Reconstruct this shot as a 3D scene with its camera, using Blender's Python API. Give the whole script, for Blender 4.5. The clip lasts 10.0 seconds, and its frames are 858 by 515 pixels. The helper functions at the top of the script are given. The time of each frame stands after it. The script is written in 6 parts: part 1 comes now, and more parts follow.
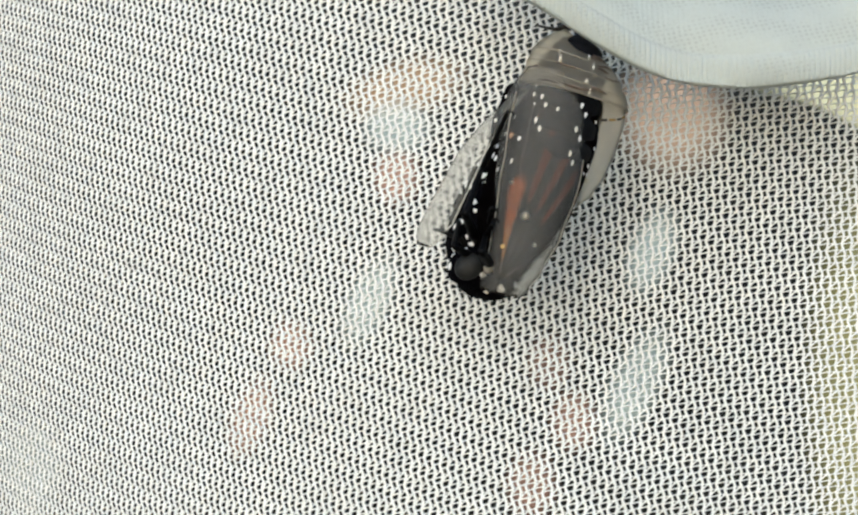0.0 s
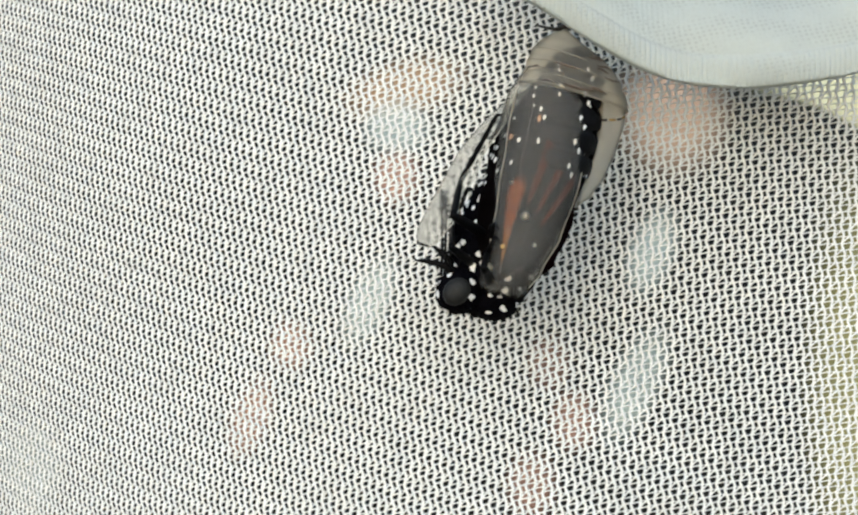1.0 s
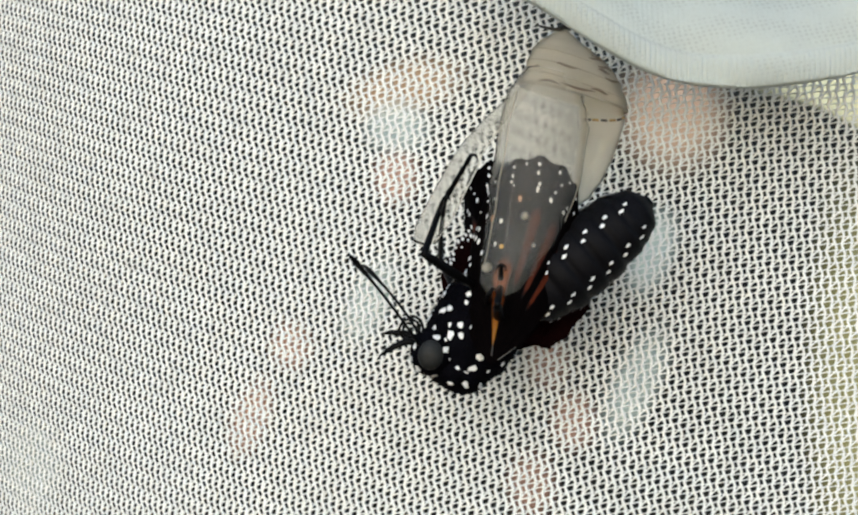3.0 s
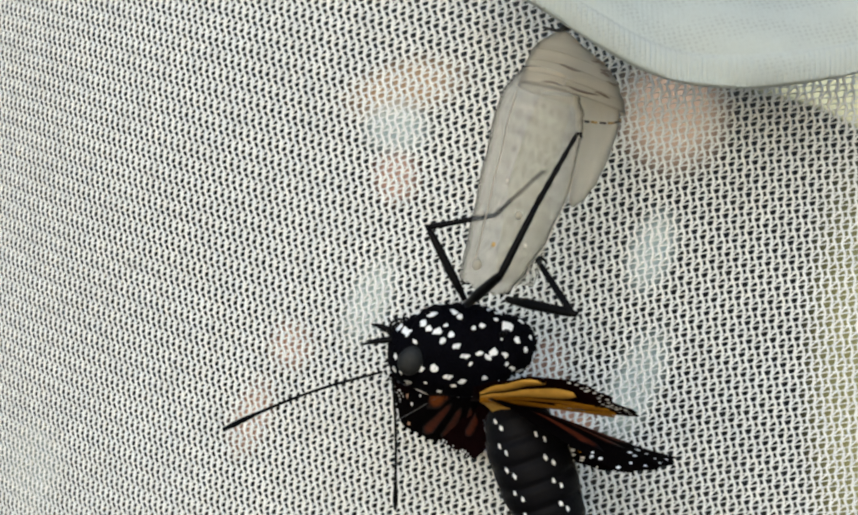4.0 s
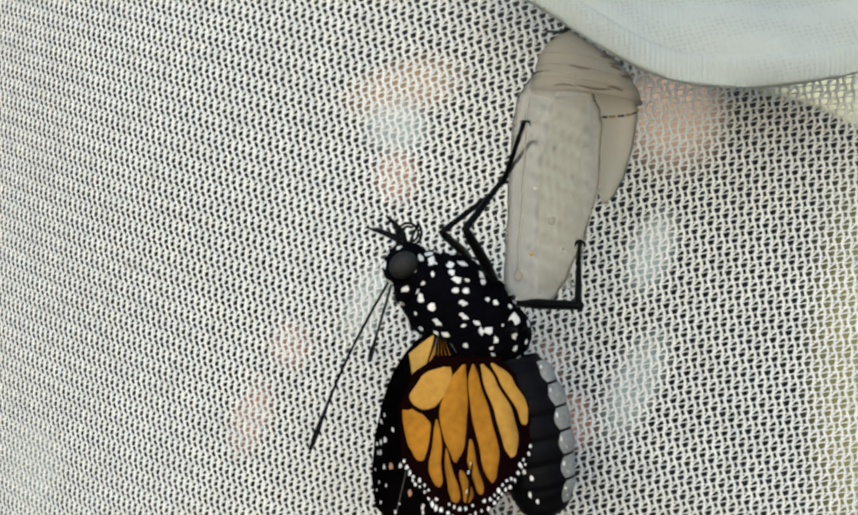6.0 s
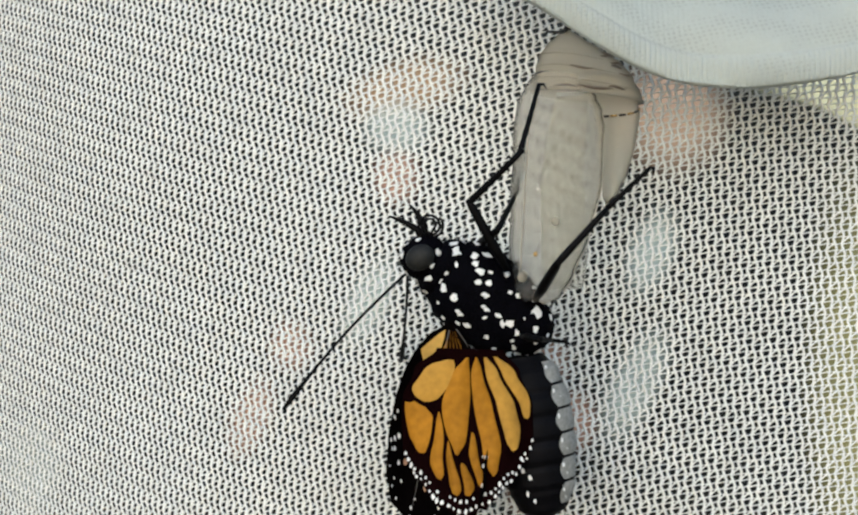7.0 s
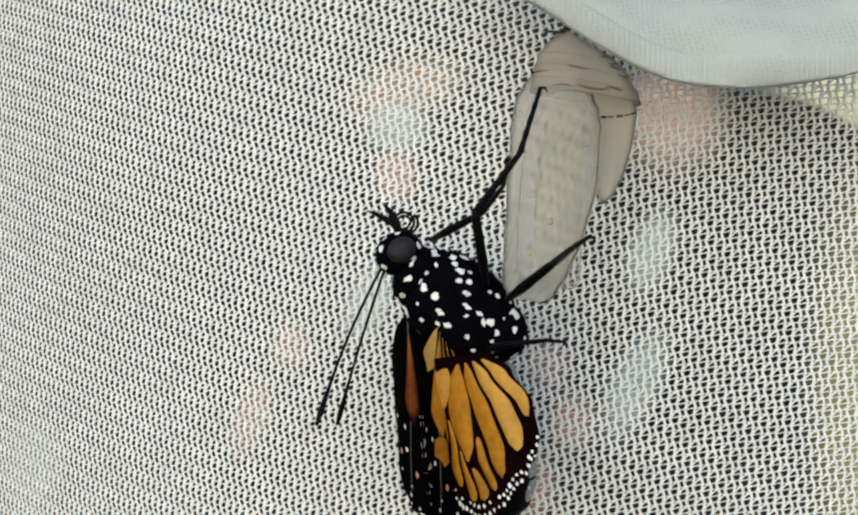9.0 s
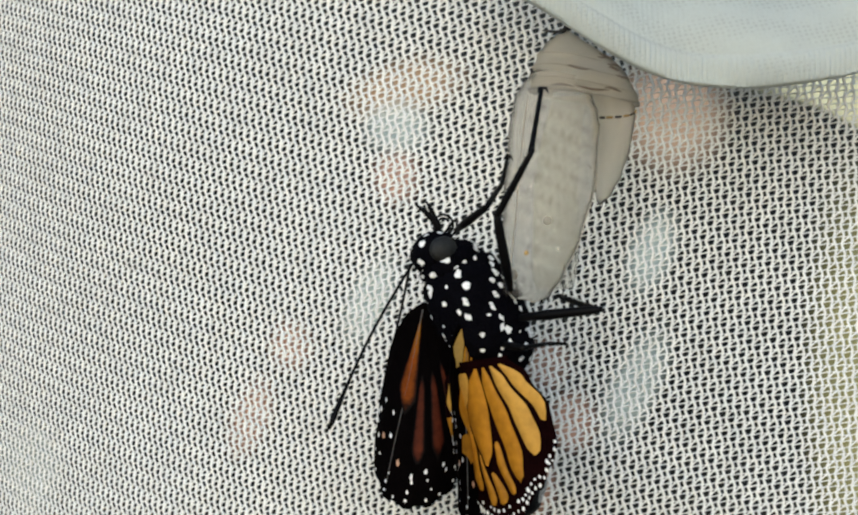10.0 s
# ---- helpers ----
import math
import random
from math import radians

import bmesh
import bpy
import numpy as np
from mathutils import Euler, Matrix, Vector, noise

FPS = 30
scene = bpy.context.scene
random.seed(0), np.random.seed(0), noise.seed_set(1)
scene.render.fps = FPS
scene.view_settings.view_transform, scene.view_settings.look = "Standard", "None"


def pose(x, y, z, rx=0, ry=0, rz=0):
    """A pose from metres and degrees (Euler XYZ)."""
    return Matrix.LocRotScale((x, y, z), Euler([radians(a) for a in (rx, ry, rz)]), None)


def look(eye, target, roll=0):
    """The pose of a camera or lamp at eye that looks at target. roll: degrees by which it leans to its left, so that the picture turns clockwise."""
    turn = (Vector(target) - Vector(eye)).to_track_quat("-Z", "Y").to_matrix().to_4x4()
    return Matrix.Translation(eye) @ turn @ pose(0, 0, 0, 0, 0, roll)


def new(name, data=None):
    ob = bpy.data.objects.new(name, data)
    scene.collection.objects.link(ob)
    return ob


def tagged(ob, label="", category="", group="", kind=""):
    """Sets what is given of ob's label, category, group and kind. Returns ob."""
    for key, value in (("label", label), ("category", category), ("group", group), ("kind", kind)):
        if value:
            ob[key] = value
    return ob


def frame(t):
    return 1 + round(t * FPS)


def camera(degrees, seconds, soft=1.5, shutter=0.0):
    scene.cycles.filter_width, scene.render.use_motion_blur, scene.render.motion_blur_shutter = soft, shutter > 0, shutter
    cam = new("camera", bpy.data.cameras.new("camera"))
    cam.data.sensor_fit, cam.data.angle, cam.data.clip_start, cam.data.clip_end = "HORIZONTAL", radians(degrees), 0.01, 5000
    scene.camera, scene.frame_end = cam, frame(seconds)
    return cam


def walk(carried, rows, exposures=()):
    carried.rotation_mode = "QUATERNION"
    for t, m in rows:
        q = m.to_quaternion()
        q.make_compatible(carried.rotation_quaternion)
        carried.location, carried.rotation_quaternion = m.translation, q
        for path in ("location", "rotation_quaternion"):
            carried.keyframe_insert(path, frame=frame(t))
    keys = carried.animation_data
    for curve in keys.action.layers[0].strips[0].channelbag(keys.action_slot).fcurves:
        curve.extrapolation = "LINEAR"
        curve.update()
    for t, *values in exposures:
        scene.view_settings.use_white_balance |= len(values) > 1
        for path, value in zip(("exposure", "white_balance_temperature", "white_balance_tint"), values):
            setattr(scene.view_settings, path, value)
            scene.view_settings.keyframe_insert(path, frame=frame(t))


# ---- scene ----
cam = camera(30.0, 10.0, soft=2.3)
EYE = 0.1463
walk(cam, [(0.0, pose(0, -EYE, 0, 90, 0, 0)), (10.0, pose(0, -EYE, 0, 90, 0, 0))],
     exposures=[(0.0, 0.36, 5980, 4), (2.7, 0.36, 5980, 4), (3.8, 0.16, 5980, 4), (10.0, 0.15, 5980, 4)])

# ---- light: open shade, a wide soft sun from above and behind the camera ----
world = bpy.data.worlds.new("world")
scene.world = world
world.use_nodes = True
sky = world.node_tree.nodes.new("ShaderNodeTexSky")
sky.sky_type, sky.sun_disc = "NISHITA", False
sky.sun_elevation, sky.sun_rotation = radians(22), radians(195)
world.node_tree.links.new(sky.outputs["Color"], world.node_tree.nodes["Background"].inputs["Color"])
world.node_tree.nodes["Background"].inputs["Strength"].default_value = 0.17
sun = new("sun", bpy.data.lights.new("sun", "SUN"))
sun.data.energy, sun.data.angle, sun.data.color = 1.1, radians(60), (1.0, 0.95, 0.88)
sun.matrix_world = look((-0.20, -0.8, 0.33), (0, 0, 0))

U = 0.00005          # one unit of the plans below is a twentieth of a millimetre


# ---- materials ----
def shade(name, colour, rough=0.6, vary=0.15, grain=4000.0, bump=0.2, metal=0.0, sheen=0.0, spec=0.5):
    """A principled surface with stains at one scale and grain at another."""
    m = bpy.data.materials.new(name)
    m.use_nodes = True
    n, l = m.node_tree.nodes, m.node_tree.links
    b = n["Principled BSDF"]
    b.inputs["Roughness"].default_value = rough
    b.inputs["Metallic"].default_value = metal
    b.inputs["Sheen Weight"].default_value = sheen
    b.inputs["Specular IOR Level"].default_value = spec
    co = n.new("ShaderNodeTexCoord")
    big, fine = n.new("ShaderNodeTexNoise"), n.new("ShaderNodeTexNoise")
    big.inputs["Scale"].default_value, fine.inputs["Scale"].default_value = grain / 7, grain
    fine.inputs["Detail"].default_value = 4
    l.new(co.outputs["Object"], big.inputs["Vector"])
    l.new(co.outputs["Object"], fine.inputs["Vector"])
    both = n.new("ShaderNodeMath")
    l.new(big.outputs["Fac"], both.inputs[0])
    l.new(fine.outputs["Fac"], both.inputs[1])
    ramp = n.new("ShaderNodeMapRange")
    ramp.inputs["From Min"].default_value, ramp.inputs["From Max"].default_value = 0.6, 1.4
    ramp.inputs["To Min"].default_value, ramp.inputs["To Max"].default_value = 1 - vary, 1 + vary
    l.new(both.outputs[0], ramp.inputs["Value"])
    mul = n.new("ShaderNodeVectorMath")
    mul.operation = "SCALE"
    mul.inputs[0].default_value = colour
    info, own = n.new("ShaderNodeObjectInfo"), n.new("ShaderNodeMath")
    own.operation = "MULTIPLY_ADD"
    own.inputs[1].default_value, own.inputs[2].default_value = 0.16, 0.92
    l.new(info.outputs["Random"], own.inputs[0])
    tone = n.new("ShaderNodeMath")
    tone.operation = "MULTIPLY"
    l.new(ramp.outputs["Result"], tone.inputs[0])
    l.new(own.outputs[0], tone.inputs[1])
    l.new(tone.outputs[0], mul.inputs["Scale"])
    l.new(mul.outputs["Vector"], b.inputs["Base Color"])
    if bump:
        bp = n.new("ShaderNodeBump")
        bp.inputs["Strength"].default_value, bp.inputs["Distance"].default_value = bump, 0.0001
        l.new(fine.outputs["Fac"], bp.inputs["Height"])
        l.new(bp.outputs["Normal"], b.inputs["Normal"])
    return m


def see_through(m, clear, glow=0.0, tint=(1, 1, 1)):
    """Lets a share of the light straight through, and a share scattered through."""
    n, l = m.node_tree.nodes, m.node_tree.links
    b, out = n["Principled BSDF"], n["Material Output"]
    last = b.outputs[0]
    if glow:
        tr, mx = n.new("ShaderNodeBsdfTranslucent"), n.new("ShaderNodeMixShader")
        tr.inputs["Color"].default_value = (*tint, 1)
        mx.inputs[0].default_value = glow
        l.new(last, mx.inputs[1])
        l.new(tr.outputs[0], mx.inputs[2])
        last = mx.outputs[0]
    cl, mx = n.new("ShaderNodeBsdfTransparent"), n.new("ShaderNodeMixShader")
    mx.inputs[0].default_value = clear
    l.new(last, mx.inputs[1])
    l.new(cl.outputs[0], mx.inputs[2])
    l.new(mx.outputs[0], out.inputs["Surface"])
    return m


def frosted(name, skin, tint, rough, share):
    """Thin dead skin: mostly scattered forwards, so that what touches it shows and what is far behind it blurs."""
    m = shade(name, skin, 0.35, 0.2, 1500, 0.3)
    n, l = m.node_tree.nodes, m.node_tree.links
    fr, mx = n.new("ShaderNodeBsdfRefraction"), n.new("ShaderNodeMixShader")
    fr.inputs["Color"].default_value = (*tint, 1)
    fr.inputs["Roughness"].default_value, fr.inputs["IOR"].default_value = rough, 1.22
    mx.inputs[0].default_value = share
    l.new(n["Principled BSDF"].outputs[0], mx.inputs[1])
    l.new(fr.outputs[0], mx.inputs[2])
    l.new(mx.outputs[0], n["Material Output"].inputs["Surface"])
    return m


def feathered(m, base=None):
    """Upper-side wing scales: the streak thins out into black towards its edges; base is the colour near the wing's root."""
    n, l = m.node_tree.nodes, m.node_tree.links
    b = n["Principled BSDF"]
    last = b.inputs["Base Color"].links[0].from_socket

    def calc(kind, one, two):
        q = n.new("ShaderNodeMath")
        q.operation = kind
        for k, v in enumerate((one, two)):
            if isinstance(v, float):
                q.inputs[k].default_value = v
            else:
                l.new(v, q.inputs[k])
        return q.outputs[0]

    def blend(fac, one, two):
        mx = n.new("ShaderNodeMix")
        mx.data_type = "RGBA"
        l.new(fac, mx.inputs["Factor"])
        for k, v in ((6, one), (7, two)):
            if isinstance(v, tuple):
                mx.inputs[k].default_value = (*v, 1)
            else:
                l.new(v, mx.inputs[k])
        return mx.outputs[2]
    co, sep, pos = n.new("ShaderNodeTexCoord"), n.new("ShaderNodeSeparateXYZ"), n.new("ShaderNodeSeparateXYZ")
    l.new(co.outputs["UV"], sep.inputs[0])
    l.new(co.outputs["Object"], pos.inputs[0])
    hump = calc("MULTIPLY", calc("MULTIPLY", sep.outputs[0], calc("SUBTRACT", 1.0, sep.outputs[0])), 4.0)
    run = calc("MULTIPLY", calc("MULTIPLY", sep.outputs[1], calc("SUBTRACT", 1.0, sep.outputs[1])), 7.0)
    fine = n.new("ShaderNodeTexNoise")
    fine.inputs["Scale"].default_value, fine.inputs["Detail"].default_value = 1800, 3
    l.new(co.outputs["Object"], fine.inputs["Vector"])
    mask = calc("ADD", calc("MULTIPLY", hump, calc("MINIMUM", run, 1.0)), calc("MULTIPLY", calc("SUBTRACT", fine.outputs["Fac"], 0.5), 0.6))
    mr = n.new("ShaderNodeMapRange")
    mr.interpolation_type = "SMOOTHSTEP"
    mr.inputs["From Min"].default_value, mr.inputs["From Max"].default_value = 0.08, 0.98
    l.new(mask, mr.inputs["Value"])
    if base:
        mr2 = n.new("ShaderNodeMapRange")
        mr2.inputs["From Min"].default_value, mr2.inputs["From Max"].default_value = -110 * U, -55 * U
        l.new(pos.outputs[2], mr2.inputs["Value"])
        last = blend(mr2.outputs["Result"], last, base)
    l.new(blend(mr.outputs["Result"], (0.0013, 0.0009, 0.0010), last), b.inputs["Base Color"])
    return m


def knit(m):
    """Fine rows of stitch holes in a closely knitted cloth, worn faint in places."""
    n, l = m.node_tree.nodes, m.node_tree.links
    b = n["Principled BSDF"]
    last = b.inputs["Base Color"].links[0].from_socket
    co, mp, vo = n.new("ShaderNodeTexCoord"), n.new("ShaderNodeMapping"), n.new("ShaderNodeTexVoronoi")
    mp.inputs["Rotation"].default_value = (0, radians(14), 0)
    mp.inputs["Scale"].default_value = (1900, 600, 2500)
    vo.inputs["Scale"].default_value, vo.inputs["Randomness"].default_value = 1.0, 0.25
    l.new(co.outputs["Object"], mp.inputs["Vector"])
    l.new(mp.outputs["Vector"], vo.inputs["Vector"])
    mr = n.new("ShaderNodeMapRange")
    mr.inputs["From Min"].default_value, mr.inputs["From Max"].default_value = 0.1, 0.42
    mr.inputs["To Min"].default_value, mr.inputs["To Max"].default_value = 0.76, 1.08
    l.new(vo.outputs["Distance"], mr.inputs["Value"])
    mul = n.new("ShaderNodeVectorMath")
    mul.operation = "SCALE"
    l.new(last, mul.inputs[0])
    l.new(mr.outputs["Result"], mul.inputs["Scale"])
    l.new(mul.outputs["Vector"], b.inputs["Base Color"])
    return m


THREAD = see_through(shade("net_thread", (0.92, 0.925, 0.91), 0.7, 0.10, 3000, 0.3), 0.12)
CLOTH = knit(see_through(shade("white_cloth", (0.57, 0.605, 0.58), 0.9, 0.08, 2600, 1.0, sheen=0.1), 0.0, 0.40, (0.84, 0.87, 0.85)))
FUZZ = shade("black_fuzz", (0.0018, 0.0018, 0.0030), 0.8, 0.5, 6000, 0.6, spec=0.02)
LEGBLACK = shade("black_leg", (0.002, 0.002, 0.0024), 0.5, 0.4, 6000, 0.4, spec=0.08)
EYEBLACK = shade("eye", (0.012, 0.0125, 0.0125), 0.6, 0.4, 7000, 0.6, spec=0.25)
SPOT = shade("white_scales", (0.80, 0.80, 0.80), 0.7, 0.15, 9000, 0.3)
WINGBLACK = shade("wing_black", (0.0013, 0.0009, 0.0010), 0.8, 0.5, 5000, 0.4, spec=0.01)
ORANGE = shade("wing_orange_under", (0.33, 0.142, 0.009), 0.6, 0.34, 1500, 0.4, spec=0.12)
YELLOW = shade("wing_yellow_under", (0.43, 0.232, 0.040), 0.6, 0.28, 1500, 0.4, spec=0.12)
PATCH = shade("wing_pale_base", (0.50, 0.30, 0.07), 0.6, 0.2, 2500, 0.4, spec=0.15)
RUST = feathered(shade("wing_rust_upper", (0.150, 0.036, 0.004), 0.6, 0.4, 2500, 0.4, spec=0.05), (0.24, 0.095, 0.008))
BROWN = feathered(shade("wing_brown_upper", (0.056, 0.012, 0.005), 0.6, 0.5, 2500, 0.4, spec=0.05))
TAN = shade("wing_tan_spot", (0.45, 0.25, 0.15), 0.6, 0.2, 6000, 0.3)
VEIN = shade("wing_vein", (0.0045, 0.0010, 0.0012), 0.8, 0.5, 5000, 0.4, spec=0.01)
FOLD = shade("wing_fold", (0.075, 0.072, 0.070), 0.5, 0.4, 4000, 0.3, spec=0.3)
BELLY = shade("belly_black", (0.003, 0.003, 0.0042), 0.6, 0.4, 4000, 0.5, spec=0.08)
PLATE = shade("belly_plate", (0.28, 0.28, 0.27), 0.7, 0.45, 2200, 0.5)
CASE = frosted("case_skin", (0.77, 0.77, 0.76), (0.97, 0.955, 0.92), 0.25, 0.95)
SHELL = frosted("shell_skin", (0.78, 0.73, 0.62), (0.96, 0.94, 0.90), 0.30, 0.93)
FILM = frosted("shell_film", (0.66, 0.65, 0.60), (0.97, 0.965, 0.94), 0.14, 0.92)
RIB = frosted("shell_rib", (0.50, 0.46, 0.38), (0.90, 0.88, 0.84), 0.3, 0.65)
CAP_STREAK = frosted("shell_streak", (0.13, 0.09, 0.07), (0.80, 0.74, 0.68), 0.3, 0.5)
DARK = shade("shell_black", (0.015, 0.013, 0.012), 0.5, 0.3, 4000, 0.3)
GOLD = shade("shell_gold", (0.45, 0.29, 0.10), 0.4, 0.2, 4000, 0.1, metal=0.6)


# ---- building helpers ----
def part(name, bm, material, parent=None, label="", smooth=True):
    me = bpy.data.meshes.new(name)
    bmesh.ops.recalc_face_normals(bm, faces=bm.faces)
    for f in bm.faces:
        f.smooth = smooth
    bm.to_mesh(me)
    bm.free()
    me.materials.append(material)
    ob = new(name, me)
    ob.parent = parent
    return tagged(ob, label)


def grid_mesh(fn, nu, nv, closed=False):
    """A sheet of quads from fn(u, v), u and v from 0 to 1."""
    bm = bmesh.new()
    cols = nu if closed else nu + 1
    vs = [[bm.verts.new(fn(i / nu, j / nv)) for j in range(nv + 1)] for i in range(cols)]
    for i in range(nu):
        for j in range(nv):
            a, b = vs[i], vs[(i + 1) % cols]
            bm.faces.new((a[j], b[j], b[j + 1], a[j + 1]))
    return bm


def thick(bm, t):
    """Gives a sheet a thickness, inwards along its normals."""
    bmesh.ops.recalc_face_normals(bm, faces=bm.faces)
    bmesh.ops.solidify(bm, geom=bm.faces[:], thickness=t)
    return bm


def tube(bm, points, radii, sides=8):
    """A round rod along points, with a radius for each point."""
    rings = []
    for i, p in enumerate(points):
        p = Vector(p)
        d = (Vector(points[min(i + 1, len(points) - 1)]) - Vector(points[max(i - 1, 0)])).normalized()
        a = d.orthogonal().normalized() if not rings else (side - d * side.dot(d)).normalized()
        side, b = a, d.cross(a)
        rings.append([bm.verts.new(p + radii[i] * (a * math.cos(k * math.tau / sides) + b * math.sin(k * math.tau / sides)))
                      for k in range(sides)])
    for r, s in zip(rings, rings[1:]):
        for k in range(sides):
            bm.faces.new((r[k], r[(k + 1) % sides], s[(k + 1) % sides], s[k]))
    bm.faces.new(rings[0][::-1])
    bm.faces.new(rings[-1])
    return bm


def egg(rx, ry, rz, rough=0.0, seg=36, rings=24, seed=0.0):
    bm = bmesh.new()
    bmesh.ops.create_uvsphere(bm, u_segments=seg, v_segments=rings, radius=1)
    for v in bm.verts:
        k = 1 + rough * noise.noise(v.co * 6 + Vector((seed, 0, 0)))
        v.co = Vector((v.co.x * rx, v.co.y * ry, v.co.z * rz)) * k
    return bm


def smooth_curve(keys, x):
    """A smooth curve through (x, y) keys."""
    if x <= keys[0][0]:
        return keys[0][1]
    for (a, ya), (b, yb) in zip(keys, keys[1:]):
        if x <= b:
            f = (x - a) / (b - a)
            return ya + (yb - ya) * f * f * (3 - 2 * f)
    return keys[-1][1]


def line_curve(keys, x):
    if x <= keys[0][0]:
        return keys[0][1]
    for (a, ya), (b, yb) in zip(keys, keys[1:]):
        if x <= b:
            return ya + (yb - ya) * (x - a) / (b - a)
    return keys[-1][1]


# ---- the cage: net wall, hemmed roof cloth, the blotched sheet behind the net ----
def net_depth(x):
    """The net swings away from the camera on one side."""
    return 0.013 + 6.0 * np.maximum(0.0, 0.020 - x) ** 2


def net_wall():
    """Wavy upright wales, three rungs to each wave; one rung in three is slanted."""
    rnd = np.random.RandomState(4)
    xs = np.linspace(0.058, -0.078, 800)
    ys = net_depth(xs)
    arc = np.concatenate([[0], np.cumsum(np.hypot(np.diff(xs), np.diff(ys)))])
    pitch, wave, sway = 0.00080, 0.00190, 0.00012
    rung = wave / 3
    count = int(arc[-1] / pitch)
    zs = np.arange(-0.0345, 0.0345, 0.00021)
    lag = np.interp(np.arange(count) / count, [0, 0.22, 0.40, 0.60, 1], [0.00064, 0.00057, 0.00033, 0.00027, 0.00017])
    phases = -np.cumsum(lag)                          # how far each wale lags its neighbour

    def place(s, z, out=0.0):
        return np.stack([np.interp(s, arc, xs), np.interp(s, arc, ys) + out + 0.00035 * np.sin(z * 160) * np.sin(s * 120), z + 0 * s], -1)

    def wale(i, z):
        lean = 0.03 + 0.17 * i / count
        slow = 0.0003 * np.sin(z * 90 + i * 0.05)
        w = math.tau * (z + phases[i]) / wave
        return i * pitch - 0.006 + lean * z + slow + sway * (np.sin(w) - 0.11 * np.sin(3 * w))
    verts, faces, base = [], [], 0

    def add(path, radius, sides):
        nonlocal base
        d = np.gradient(path, axis=0)
        d /= np.linalg.norm(d, axis=1)[:, None]
        side = np.cross(d, (0, 1, 0))
        side /= np.linalg.norm(side, axis=1)[:, None]
        up = np.cross(side, d)
        ang = np.arange(sides) * math.tau / sides
        ring = path[:, None, :] + radius[:, None, None] * (side[:, None, :] * np.cos(ang)[None, :, None] + 0.8 * up[:, None, :] * np.sin(ang)[None, :, None])
        n = len(path)
        verts.append(ring.reshape(-1, 3))
        k, m = np.meshgrid(np.arange(n - 1), np.arange(sides), indexing="ij")
        q = (m + 1) % sides
        faces.append(base + np.stack([k * sides + m, k * sides + q, (k + 1) * sides + q, (k + 1) * sides + m], -1).reshape(-1, 4))
        base += n * sides
    for i in range(count):
        z = zs + rnd.normal(0, 0.00002, len(zs))
        path = place(wale(i, z), z)
        w = math.tau * (z + phases[i]) / wave
        slack = np.clip((0.010 - path[:, 0]) / 0.03, 0, 1)                  # the yarn draws thinner where the net swings away
        yarn = np.interp(path[:, 0], [-0.05, -0.03, -0.01, 0.012, 0.03], [0.000132, 0.000160, 0.000174, 0.000158, 0.000132])
        swell = yarn * (1 + (0.10 - 0.38 * slack) * np.cos(w) + rnd.normal(0, 0.05, len(z)))
        add(path, swell, 6)
    f = np.linspace(0, 1, 3)
    for i in range(count - 1):
        start = -phases[i] + 0.06 * rung
        first = int(np.ceil((-0.034 - start) / rung))
        for j in range(first, first + int(0.068 / rung)):
            za = start + j * rung + rnd.normal(0, 0.00002)
            tight = 1.0 if j % 3 else 0.0             # one row in three slips down into a slanted slit
            zb = za - (0.22 if tight else 0.75) * pitch
            sa, sb = wale(i, za), wale(i + 1, zb)
            add(place(sa + (sb - sa) * f, za + (zb - za) * f), np.array([2.3, 0.9, 2.3]) * (np.interp(np.interp(sa, arc, xs), [0.0, 0.022], [0.000072, 0.000056]) if tight else 0.000080) * rnd.uniform(0.85, 1.2), 5)
            if not tight:
                zb = za - 0.15 * pitch
                sb = wale(i + 1, zb)
                add(place(sa + (sb - sa) * f, za + (zb - za) * f), np.array([1.3, 0.8, 1.3]) * 0.000055, 5)
    v, f = np.concatenate(verts), np.concatenate(faces)
    me = bpy.data.meshes.new("net_wall")
    me.vertices.add(len(v))
    me.vertices.foreach_set("co", v.ravel())
    me.loops.add(f.size)
    me.loops.foreach_set("vertex_index", f.ravel().astype(np.int32))
    me.polygons.add(len(f))
    me.polygons.foreach_set("loop_start", np.arange(0, f.size, 4, dtype=np.int32))
    me.polygons.foreach_set("use_smooth", np.ones(len(f), dtype=bool))
    me.update(calc_edges=True)
    me.materials.append(THREAD)
    return tagged(new("net_wall", me), "fine white knitted netting wall of the rearing cage", "net", kind="structure")


